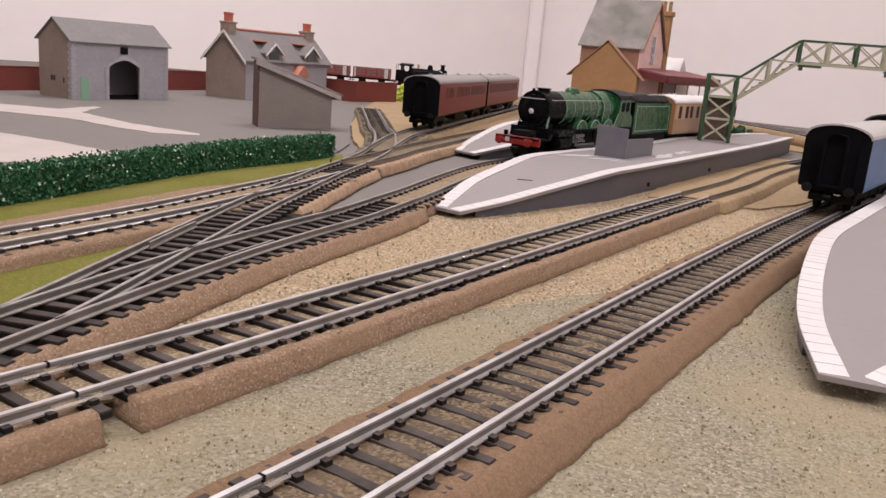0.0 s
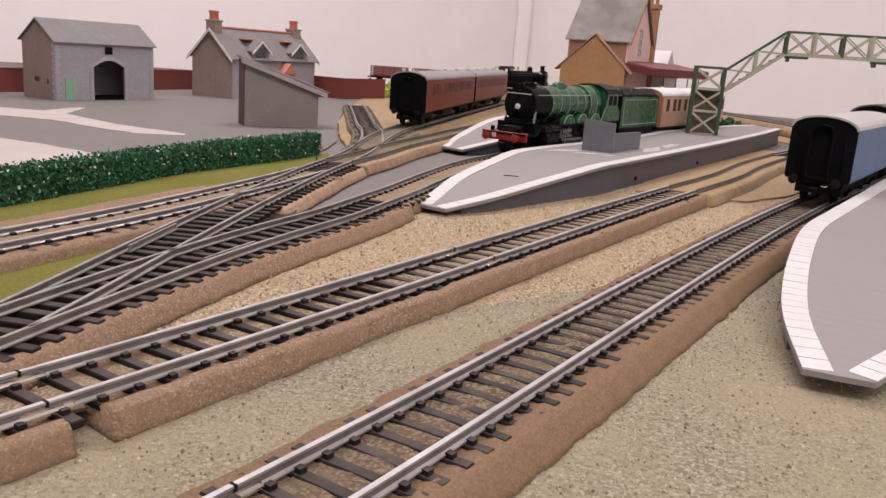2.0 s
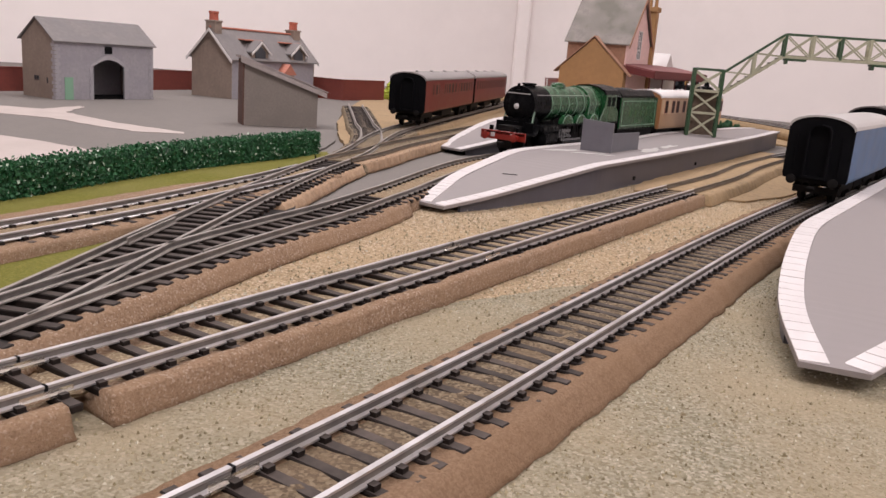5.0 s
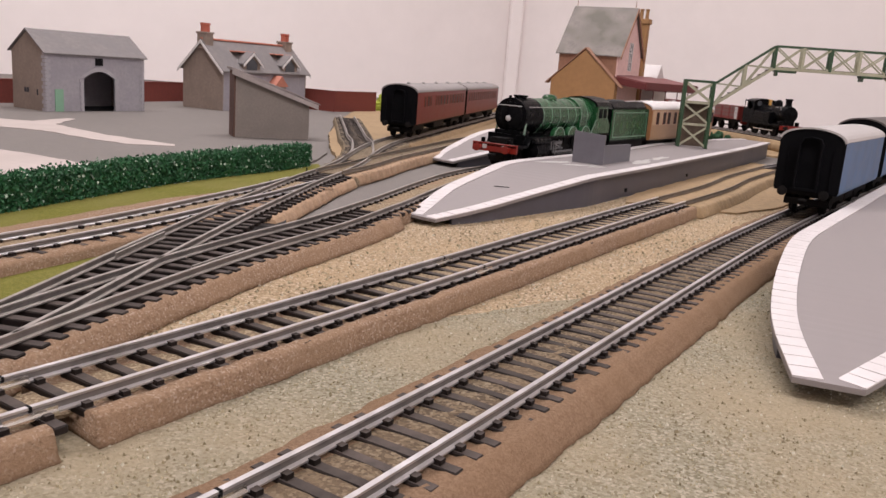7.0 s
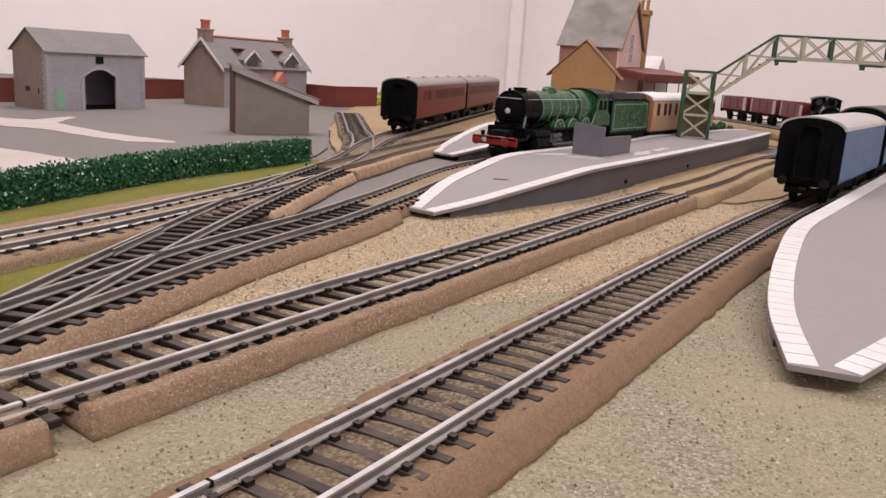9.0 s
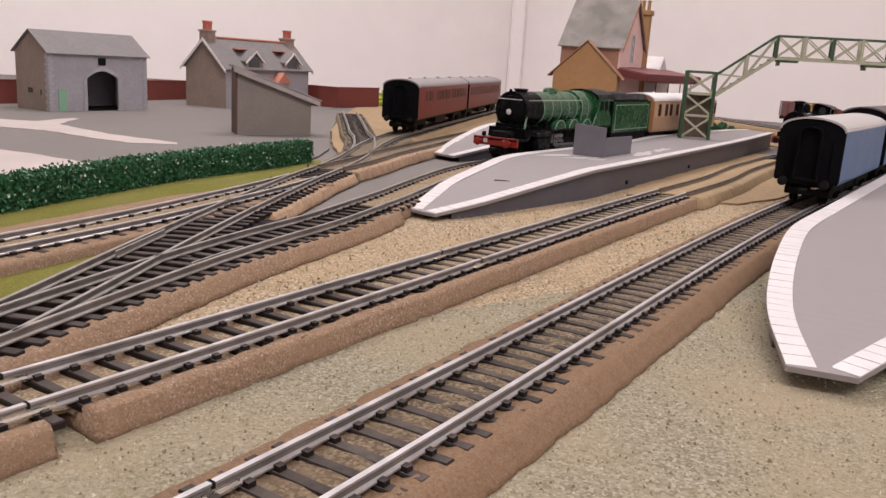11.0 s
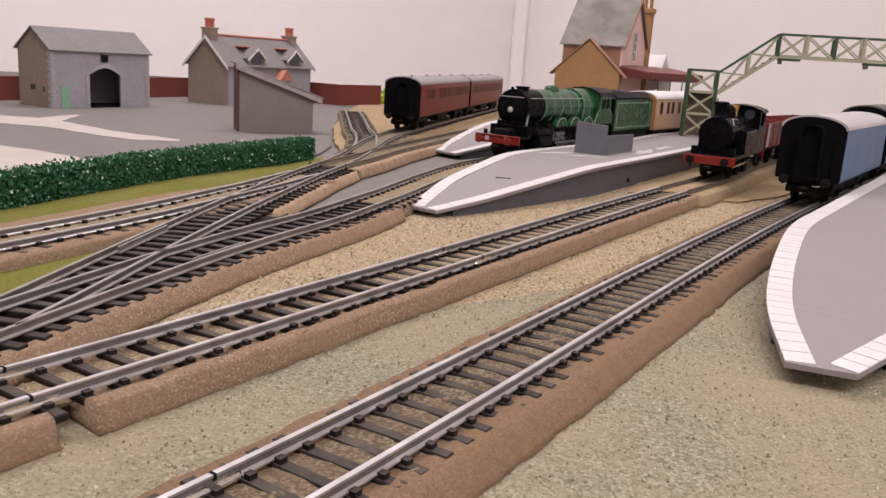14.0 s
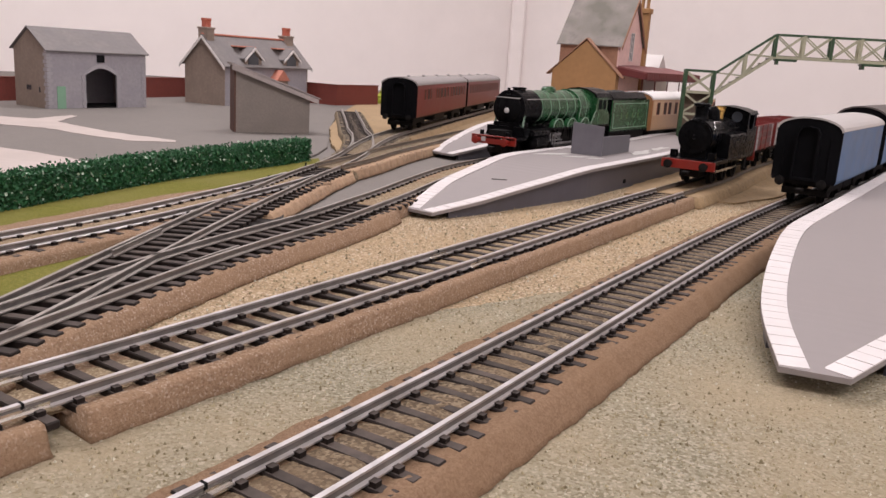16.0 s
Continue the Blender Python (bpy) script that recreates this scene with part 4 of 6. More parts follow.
def house():
    u = Vector((0.42, 0.907)).normalized()
    L, Dp, eave, ridge = 0.190, 0.068, 0.056, 0.0905
    base = Vector((-0.3669, 1.1306))
    v = Vector((u.y, -u.x))
    org = base + v * Dp
    root = thing("railway_house", frame_at(org.x, org.y, u.x, u.y), "grey stone cottage with red ridge tiles and gabled dormers", "house")
    # local x runs along the house, y to the back; the end wall at x = 0 faces the yard
    for x in (0, L - 0.0016):
        bm = bmesh.new()
        prism(bm, [(0, 0), (Dp, 0), (Dp, eave), (Dp / 2, ridge), (0, eave)], x, x + 0.0016, "x")
        part("gable_wall", bm, CARDEND, root)
    for y in (0, Dp - 0.0016):
        bm = bmesh.new()
        box(bm, 0.0016, L - 0.0016, y, y + 0.0016, 0, eave)
        part("long_wall", bm, CARD, root)
    bm = bmesh.new()
    gable_roof(bm, L, Dp, eave, ridge, 0.005, 0.0012)
    part("roof", bm, SLATE, root)
    bm = bmesh.new()
    box(bm, -0.004, L + 0.004, Dp / 2 - 0.0022, Dp / 2 + 0.0022, ridge + 0.0004, ridge + 0.0030, 0.0006)
    part("ridge_tiles", bm, REDTILE, root, "bright red ridge tiles")
    # white barge boards on the end wall
    rise = (ridge - eave) / (Dp / 2)
    for x in (-0.0062, L + 0.005):
        bm = bmesh.new()
        for s in (-1, 1):
            yo = Dp / 2 + s * (Dp / 2 + 0.005)
            zo = eave - rise * 0.005
            prism(bm, [(Dp / 2, ridge - 0.004), (yo, zo - 0.004), (yo, zo), (Dp / 2, ridge)], x, x + 0.0012, "x")
        part("barge_board", bm, WHITECARD, root, "white barge boards")
    for x, w, h in ((-0.003, 0.014, 0.1075), (L - 0.018, 0.016, 0.105)):
        bm = bmesh.new()
        box(bm, x, x + w, Dp / 2 - 0.008, Dp / 2 + 0.008, ridge - 0.012, h - 0.008, 0.0005)
        box(bm, x - 0.001, x + w + 0.001, Dp / 2 - 0.009, Dp / 2 + 0.009, h - 0.009, h - 0.0065, 0.0004)
        stack = part("chimney_stack", bm, CARDEND, root)
        for i in range(2):
            bm = bmesh.new()
            lathe(bm, [(0.0040, 0), (0.0038, 0.008), (0.0046, 0.009), (0.0046, 0.0115), (0.003, 0.0115)], 14, Matrix.Translation((x + w * (0.28 + 0.44 * i), Dp / 2, h - 0.0065)))
            part("chimney_pot", bm, BRICKRED, stack, "red clay chimney pot")
    for x in (0.040, 0.128):
        dormer(root, x, Dp, eave, ridge)
    bm = bmesh.new()
    box(bm, 0.098, 0.124, -0.012, 0.0, 0, 0.034)
    porch = part("porch", bm, CARDEND, root)
    bm = bmesh.new()
    prism(bm, [(0.095, 0.034), (0.127, 0.034), (0.111, 0.049)], -0.014, 0.002, "y")
    part("porch_roof", bm, REDTILE, porch)


def dormer(root, x, Dp, eave, ridge):
    w = 0.036
    bm = bmesh.new()
    prism(bm, [(x, eave - 0.004), (x + w, eave - 0.004), (x + w, eave + 0.008), (x + w / 2, eave + 0.0215), (x, eave + 0.008)], -0.0015, 0.026, "y")
    d = part("dormer", bm, CARDEND, root)
    bm = bmesh.new()
    for s in (-1, 1):
        prism(bm, [(x + w / 2, eave + 0.021), (x + w / 2 + s * (w / 2 + 0.003), eave + 0.0055), (x + w / 2 + s * (w / 2 + 0.003), eave + 0.0075), (x + w / 2, eave + 0.0232)], -0.004, 0.028, "y")
    part("dormer_roof", bm, SLATE, d)
    bm = bmesh.new()
    for s in (-1, 1):
        prism(bm, [(x + w / 2, eave + 0.0185), (x + w / 2 + s * (w / 2 + 0.003), eave + 0.003), (x + w / 2 + s * (w / 2 + 0.003), eave + 0.0060), (x + w / 2, eave + 0.0220)], -0.0052, -0.0041, "y")
    part("dormer_barge", bm, WHITECARD, d, "white dormer barge boards")
    bm = bmesh.new()
    box(bm, x - 0.002, x + w + 0.002, 0.010, 0.026, eave + 0.0215, eave + 0.0235, 0.0004)
    part("dormer_ridge", bm, REDTILE, d, "red ridge tiles")
    bm = bmesh.new()
    prism(bm, [(x + 0.007, eave - 0.001), (x + w - 0.007, eave - 0.001), (x + w - 0.007, eave + 0.008), (x + w / 2, eave + 0.016), (x + 0.007, eave + 0.008)], -0.0022, -0.0015, "y")
    part("window", bm, GLASSDARK, d)


def lean_to():
    W, Dp, hl, hr = 0.070, 0.028, 0.061, 0.0365
    root = thing("lean_to_shed", frame_at(-0.2028, 0.7724, 0.92, 0.39), "roughcast grey lean-to shed with a sloping felt roof", "shed")
    bm = bmesh.new()
    prism(bm, [(0, 0), (W, 0), (W, hr), (0, hl)], 0, 0.0018, "y")
    part("front_wall", bm, LEANWALL, root)
    bm = bmesh.new()
    prism(bm, [(0, 0), (W, 0), (W, hr), (0, hl)], Dp - 0.0018, Dp, "y")
    part("back_wall", bm, LEANWALL, root)
    bm = bmesh.new()
    box(bm, -0.0016, 0.0, 0.0, Dp, 0, hl)
    part("tall_side_wall", bm, BROWNSIDE, root, "dark red brown side wall")
    bm = bmesh.new()
    box(bm, W - 0.0016, W, 0.0018, Dp - 0.0018, 0, hr)
    part("low_side_wall", bm, LEANWALL, root)
    bm = bmesh.new()
    k = (hl - hr) / W
    prism(bm, [(-0.004, hl + 0.004 * k), (W + 0.011, hr - 0.008 * k), (W + 0.0085, hr - 0.008 * k + 0.0016), (-0.004, hl + 0.004 * k + 0.0018)], -0.004, Dp + 0.003, "y")
    part("roof", bm, FELT, root)
    bm = bmesh.new()
    prism(bm, [(-0.004, hl + 0.004 * k - 0.0045), (W + 0.008, hr - 0.008 * k - 0.0045), (W + 0.008, hr - 0.008 * k), (-0.004, hl + 0.004 * k)], -0.0045, -0.0030, "y")
    part("verge_board", bm, FELT, root)


def boundary_wall():
    line = [(-0.80, 0.30), (-0.64, 0.68), (-0.405, 1.235), (-0.36, 1.27), (-0.235, 1.29), (-0.178, 1.262), (-0.122, 1.34)]
    root = thing("boundary_wall", Matrix(), "dark red brick boundary wall round the goods yard", "wall")
    for a, b, high in zip(line, line[1:], (0.0265, 0.0265, 0.0265, 0.0275, 0.0300, 0.0300)):
        a, b = Vector(a), Vector(b)
        bm = bmesh.new()
        box(bm, 0, (b - a).length, 0, 0.0022, 0, high)
        panel = part("wall_panel", bm, FENCERED, root)
        panel.matrix_basis = frame_at(a.x, a.y, b.x - a.x, b.y - a.y)
        bm = bmesh.new()
        box(bm, -0.0005, (b - a).length + 0.0005, -0.0006, 0.0028, high, high + 0.0015, 0.0003)
        part("coping", bm, FENCERED, panel)


goods_shed()
house()
lean_to()
boundary_wall()
patch("yard_strip", [(-0.56, 0.775), (-0.4268, 0.7759), (-0.3942, 0.775), (-0.385, 0.830), (-0.3767, 0.8249), (-0.3667, 0.7621), (-0.2951, 0.7035), (-0.2263, 0.6725), (-0.2223, 0.6606), (-0.2593, 0.65), (-0.3004, 0.6716), (-0.3503, 0.702), (-0.3896, 0.7074), (-0.56, 0.72)], YG + 0.0004, PALE, "pale bare card strip across the yard", "card strip", thick=0.0003, fine=0.008)
patch("yard_strip", [(-0.45, 0.62), (-0.3116, 0.564), (-0.2822, 0.5523), (-0.2368, 0.5278), (-0.2339, 0.5054), (-0.2459, 0.48), (-0.2552, 0.4602), (-0.33, 0.42), (-0.45, 0.46)], YG + 0.0004, PALE, "pale bare card strip near the hedge", "card strip", thick=0.0003, fine=0.008)


# ---- station building ----
OCHRE = material("ochre_render_card", (0.33, 0.18, 0.075), 0.75, spread=0.05, scale=160, second=(0.28, 0.155, 0.065), second_scale=30)
PINKBRICK = material("pink_brick_card", (0.70, 0.49, 0.46), 0.8, spread=0.05, scale=200)
BROWNBRICK = material("brown_brick_card", (0.29, 0.155, 0.10), 0.8, spread=0.08, scale=260)
STATIONROOF = material("weathered_slate_card", (0.20, 0.18, 0.165), 0.85, spread=0.12, scale=90, second=(0.115, 0.11, 0.09), second_scale=45, second_mix=0.85)
MAROONTRIM = material("maroon_trim", (0.1105, 0.0176, 0.0176), 0.55, spread=0.06)
PINKROOF = material("dull_maroon_roof", (0.19, 0.07, 0.07), 0.6, spread=0.05)


def station():
    u = Vector((0.88, -0.475)).normalized()
    front = Vector((0.142, 1.155))
    W, Dp, eave, ridge = 0.0836, 0.105, 0.0965, 0.158
    root = thing("station_house", frame_at(front.x, front.y, u.x, u.y, PLAT), "tall brick station house with slate roof and ochre wing", "station building")
    for y in (0, Dp - 0.0018):
        bm = bmesh.new()
        box(bm, 0.0018, W - 0.0018, y, y + 0.0018, 0, eave)
        part("long_wall", bm, BROWNBRICK, root)
    for x, m in ((0, BROWNBRICK), (W - 0.0018, PINKBRICK)):
        bm = bmesh.new()
        prism(bm, [(0, 0), (Dp, 0), (Dp, eave), (Dp / 2, ridge), (0, eave)], x, x + 0.0018, "x")
        part("gable_wall", bm, m, root, "pale pink brick gable" if m is PINKBRICK else "")
    bm = bmesh.new()
    gable_roof(bm, W, Dp, eave, ridge, 0.004, 0.0014)
    part("roof", bm, STATIONROOF, root)
    rise = (ridge - eave) / (Dp / 2)
    bm = bmesh.new()
    for s in (-1, 1):
        yo, zo = Dp / 2 + s * (Dp / 2 + 0.004), eave - rise * 0.004
        prism(bm, [(Dp / 2, ridge - 0.004), (yo, zo - 0.004), (yo, zo), (Dp / 2, ridge + 0.001)], W + 0.004, W + 0.0052, "x")
    part("barge_board", bm, BROWNBRICK, root)
    for x in (0.0, W):
        bm = bmesh.new()
        tube(bm, (x, Dp / 2, ridge), (x, Dp / 2, ridge + 0.010), 0.0006, 0.0003, 6)
        part("finial", bm, BROWNBRICK, root)
    bm = bmesh.new()
    box(bm, W, W + 0.0005, Dp / 2 - 0.007, Dp / 2 + 0.007, 0.076, 0.112)
    part("window", bm, GLASSDARK, root)
    bm = bmesh.new()
    for a in (-0.0075, -0.0005, 0.0065):
        box(bm, W + 0.0005, W + 0.0011, Dp / 2 + a, Dp / 2 + a + 0.001, 0.075, 0.113)
    for z in (0.075, 0.087, 0.099, 0.112):
        box(bm, W + 0.0005, W + 0.0011, Dp / 2 - 0.0075, Dp / 2 + 0.0075, z, z + 0.001)
    part("window_frame", bm, WHITECARD, root)
    bm = bmesh.new()
    box(bm, W - 0.012, W + 0.004, Dp + 0.001, Dp + 0.013, 0, 0.150, 0.0005)
    box(bm, W - 0.014, W + 0.006, Dp - 0.001, Dp + 0.015, 0.143, 0.150, 0.0005)
    stack = part("chimney_stack", bm, OCHRE, root, "tan brick chimney stack")
    for i in range(2):
        bm = bmesh.new()
        lathe(bm, [(0.0026, 0), (0.0024, 0.011), (0.0030, 0.012), (0.0030, 0.0135)], 12, Matrix.Translation((W - 0.008 + 0.008 * i, Dp + 0.007, 0.150)))
        part("chimney_pot", bm, OCHRE, stack)
    # ochre wing with its own gable
    x0, x1, wy, wz, wp = -0.003, 0.087, -0.014, 0.058, 0.100
    bm = bmesh.new()
    prism(bm, [(x0, 0), (x1, 0), (x1, wz), ((x0 + x1) / 2, wp - 0.002), (x0, wz)], wy, -0.0002, "y")
    wing = part("wing", bm, OCHRE, root, "ochre rendered gabled wing")
    bm = bmesh.new()
    for s in (-1, 1):
        mid, half = (x0 + x1) / 2, (x1 - x0) / 2
        prism(bm, [(mid, wp), (mid + s * (half + 0.008), wz - 0.0065), (mid + s * (half + 0.008), wz - 0.005), (mid, wp + 0.0018)], wy - 0.0012, -0.0002, "y")
    part("wing_roof", bm, BROWNBRICK, wing)
    # pale roofed block behind
    bm = bmesh.new()
    prism(bm, [(Dp + 0.02, 0), (Dp + 0.09, 0), (Dp + 0.09, 0.050), (Dp + 0.045, 0.088), (Dp + 0.02, 0.060)], W - 0.02, W + 0.020, "x")
    part("rear_block", bm, WHITECARD, root)


def canopy():
    root = thing("platform_canopy", frame_at(0.246, 1.092, 0.62, 0.785, PLAT), "dark maroon platform canopy with a toothed valance", "canopy")
    bm = bmesh.new()
    prism(bm, [(-0.004, 0.060), (0.050, 0.068), (0.050, 0.070), (-0.004, 0.062)], 0.0, 0.175, "x")
    part("roof", bm, PINKROOF, root, "dull maroon canopy roof")
    n = 24
    for k in range(n):
        a, b = 0.175 * k / n, 0.175 * (k + 0.92) / n
        bm = bmesh.new()
        prism(bm, [(a, 0.0615), (b, 0.0615), (b, 0.0535), ((a + b) / 2, 0.0505), (a, 0.0535)], -0.0055, -0.0040, "y")
        part("valance_board", bm, MAROONTRIM, root)
    bm = bmesh.new()
    prism(bm, [(-0.004, 0.052), (0.050, 0.058), (0.050, 0.068), (-0.004, 0.060)], -0.0012, 0.0, "x")
    part("end_valance", bm, MAROONTRIM, root)
    for x in (0.01, 0.05, 0.09, 0.13, 0.168):
        bm = bmesh.new()
        tube(bm, (x, 0.006, 0), (x, 0.006, 0.061), 0.0009, 0.0008, 8)
        prism(bm, [(-0.003, 0.052), (0.046, 0.060), (0.046, 0.066), (-0.003, 0.060)], x - 0.0008, x + 0.0008, "x")
        part("post", bm, MAROONTRIM, root)


station()
canopy()


# ---- footbridge ----
FBGREEN = material("dark_green_iron", (0.022, 0.060, 0.024), 0.5, spread=0.12, scale=300)
FBCREAM = material("cream_iron", (0.36, 0.355, 0.255), 0.55, spread=0.08, scale=300)
FBDECK = material("brown_deck", (0.12, 0.085, 0.06), 0.8, spread=0.15, scale=200)


def bar(bm, a, b, w, d):
    """A flat bar in the bridge's side plane (x, z) from a to b."""
    a, b = Vector(a), Vector(b)
    t = (b - a).normalized()
    n = Vector((-t.z, 0, t.x)) * w / 2
    y = Vector((0, d / 2, 0))
    v = [bm.verts.new(p + s * n + q * y) for p in (a, b) for s in (-1, 1) for q in (-1, 1)]
    for f in ((0, 1, 3, 2), (4, 6, 7, 5), (0, 2, 6, 4), (1, 5, 7, 3), (0, 4, 5, 1), (2, 3, 7, 6)):
        bm.faces.new([v[i] for i in f])


def tower(root, x0, x1, y0, y1, top):
    for x in (x0, x1):
        for y in (y0, y1):
            bm = bmesh.new()
            box(bm, x - 0.0017, x + 0.0017, y - 0.0017, y + 0.0017, 0, top, 0.0003)
            part("post", bm, FBGREEN, root, "dark green post")
    lv = [0.0, 0.0235, 0.0455, top - 0.001]
    for y in (y0, y1):
        for a, b in zip(lv, lv[1:]):
            bm = bmesh.new()
            bar(bm, (x0, y, a + 0.001), (x1, y, b - 0.001), 0.0020, 0.0008)
            bar(bm, (x0, y - 0.0009, b - 0.001), (x1, y - 0.0009, a + 0.001), 0.0020, 0.0008)
            part("cross_brace", bm, FBCREAM, root, "cream cross bracing")
            bm = bmesh.new()
            bar(bm, (x0, y, b), (x1, y, b), 0.0024, 0.0012)
            part("cross_rail", bm, FBGREEN if b > 0.06 else FBCREAM, root)
    bm = bmesh.new()
    box(bm, x0 + 0.002, x1 - 0.002, y1 - 0.004, y1 - 0.003, 0.001, 0.0435)
    part("back_panel", bm, FBDECK, root, "dark brown inner panel")
    bm = bmesh.new()
    box(bm, x0, x1, y0 + 0.001, y1 - 0.001, 0.0435, 0.0452)
    part("landing", bm, FBDECK, root)


def truss(root, x0, z0, x1, z1, bays, high0, high1, y0, y1):
    for y in (y0, y1):
        for k in range(bays):
            f, g = k / bays, (k + 1) / bays
            a = Vector((x0 + (x1 - x0) * f, y, z0 + (z1 - z0) * f))
            b = Vector((x0 + (x1 - x0) * g, y, z0 + (z1 - z0) * g))
            ha, hb = high0 + (high1 - high0) * f, high0 + (high1 - high0) * g
            ta, tb = a + Vector((0, 0, ha)), b + Vector((0, 0, hb))
            bm = bmesh.new()
            bar(bm, a, tb, 0.0013, 0.0006)
            bar(bm, ta + Vector((0, 0.0008, 0)), b + Vector((0, 0.0008, 0)), 0.0013, 0.0006)
            part("lattice_bay", bm, FBCREAM, root, "cream diagonal lattice")
            bm = bmesh.new()
            box(bm, b.x - 0.0013, b.x + 0.0013, y - 0.001, y + 0.001, b.z, tb.z)
            part("upright", bm, FBGREEN if k % 2 else FBCREAM, root)
        bm = bmesh.new()
        bar(bm, (x0, y, z0 + high0), (x1, y, z1 + high1), 0.0017, 0.0018)
        part("top_rail", bm, FBGREEN, root, "dark green hand rail")
        bm = bmesh.new()
        bar(bm, (x0, y, z0), (x1, y, z1), 0.0026, 0.0016)
        part("bottom_rail", bm, FBCREAM, root)
    bm = bmesh.new()
    n = max(2, int((x1 - x0) / 0.006))
    if abs(z1 - z0) > 0.005:
        for k in range(n):
            f = (k + 0.5) / n
            box(bm, x0 + (x1 - x0) * k / n, x0 + (x1 - x0) * (k + 1) / n, y0 + 0.0015, y1 - 0.0015, z0 + (z1 - z0) * f, z0 + (z1 - z0) * f + 0.001)
        part("stair_treads", bm, FBDECK, root)
    else:
        box(bm, x0, x1, y0 + 0.0015, y1 - 0.0015, z0 + 0.0005, z0 + 0.0018)
        part("walkway", bm, FBDECK, root)


def footbridge():
    root = thing("footbridge", frame_at(0.2335, 0.847, 0.98, -0.2, PLAT), "green and cream lattice station footbridge", "footbridge")
    tower(root, 0.0, 0.0275, 0.0, 0.014, 0.0678)
    y0, y1 = 0.001, 0.013
    truss(root, 0.0295, 0.0445, 0.0815, 0.0845, 2, 0.0215, 0.0215, y0, y1)
    truss(root, 0.0815, 0.0845, 0.1850, 0.0845, 4, 0.0215, 0.0215, y0, y1)
    for x in (0.083, 0.162):
        bm = bmesh.new()
        box(bm, x, x + 0.020, y0 - 0.001, y1 + 0.001, 0.0810, 0.0830, 0.0004)
        box(bm, x + 0.001, x + 0.003, y0, y1, 0.0775, 0.0810)
        part("bearing_bracket", bm, FBGREEN, root, "dark green bearing bracket")
    truss(root, 0.1850, 0.0845, 0.2375, 0.0445, 2, 0.0215, 0.0215, y0, y1)
    tower(root, 0.2395, 0.2670, 0.0, 0.014, 0.0678)


footbridge()


def bush():
    root = thing("bush", Matrix.Translation((0.402, 1.235, G)), "small dark green foam bush at the line side", "bush")
    rnd = random.Random(8)
    for k in range(5):
        bm = bmesh.new()
        bmesh.ops.create_icosphere(bm, subdivisions=3, radius=1)
        r = rnd.uniform(0.0045, 0.007)
        c = Vector((rnd.uniform(-0.012, 0.012), rnd.uniform(-0.01, 0.01), r * 0.8 + rnd.uniform(0, 0.006)))
        for v in bm.verts:
            v.co = c + v.co * r * rnd.uniform(0.78, 1.22)
        part("foliage_clump", bm, HEDGE, root)



def lime_bush():
    root = thing("low_shrub", Matrix.Translation((-0.115, 1.375, G)), "lime green foam shrub beyond the yard wall", "shrub")
    rnd = random.Random(4)
    for k in range(4):
        bm = bmesh.new()
        bmesh.ops.create_icosphere(bm, subdivisions=3, radius=1)
        c = Vector((rnd.uniform(-0.008, 0.008), rnd.uniform(-0.008, 0.008), 0.010 + 0.006 * (k % 3)))
        for v in bm.verts:
            v.co = c + v.co * 0.0085 * rnd.uniform(0.78, 1.22)
        part("foliage_clump", bm, YELLOWGREEN, root)


bush()
lime_bush()

# ---- rolling stock; local y points forward, z = 0 on the rail tops ----
LOCOBLACK = material("locomotive_black", (0.0035, 0.0035, 0.0042), 0.28, spec=0.05, spread=0.2, scale=300, second=(0.006, 0.006, 0.0065), second_scale=60)
FRAMEBLACK = material("underframe_black", (0.007, 0.006, 0.006), 0.7, spec=0.15, spread=0.2, scale=300)
LOCOGREEN = material("locomotive_green", (0.0124, 0.0661, 0.0229), 0.26, spec=0.65, spread=0.06, scale=200, second=(0.0166, 0.0778, 0.0275), second_scale=30)
LINING = material("white_lining", (0.17, 0.25, 0.19), 0.5, spread=0.05)
BEAMRED = material("buffer_beam_red", (0.20, 0.013, 0.008), 0.35, spread=0.06)
RODSTEEL = material("polished_rod", (0.62, 0.62, 0.63), 0.25, metal=0.9, spread=0.06)
DULLROD = material("oiled_steel_rod", (0.20, 0.20, 0.205), 0.35, metal=0.85, spread=0.15, scale=300)
BRASS = material("brass_fitting", (0.75, 0.48, 0.15), 0.3, metal=0.9, spread=0.06)
COAL = material("coal", (0.012, 0.012, 0.013), 0.6, spread=0.4, scale=500, bump=0.0008, bump_scale=500)
MAROON = material("carriage_maroon", (0.155, 0.014, 0.012), 0.35, spec=0.12, spread=0.06, scale=150)
ROOFBROWN = material("weathered_brown_roof", (0.10, 0.085, 0.08), 0.6, spread=0.1, scale=100)
ROOFGREY = material("carriage_roof_grey", (0.24, 0.22, 0.215), 0.6, spread=0.06, scale=100)
COACHEND = material("carriage_end_black", (0.0045, 0.0045, 0.0055), 0.8, spec=0.05, spread=0.15)
WINDOWDARK = material("carriage_window", (0.02, 0.008, 0.007), 0.4, spec=0.1, spread=0.05)
WINDOWFRAME = material("window_frame_pale", (0.22, 0.07, 0.05), 0.5, spread=0.05)
BLUE = material("parcels_van_blue", (0.0290, 0.0960, 0.2200), 0.4, spread=0.1, scale=90, second=(0.0200, 0.0560, 0.1150), second_scale=32, second_mix=0.75)
BLUEROOF = material("pale_van_roof", (0.4056, 0.3822, 0.3744), 0.5, spread=0.03, scale=120)
TEAK = material("teak_brown", (0.30, 0.14, 0.06), 0.4, spread=0.08, scale=200)
TAN = material("tan_panel", (0.40, 0.245, 0.14), 0.4, spread=0.05, scale=200)
GOLD = material("dull_gold_letter", (0.06, 0.10, 0.035), 0.5, spread=0.08)
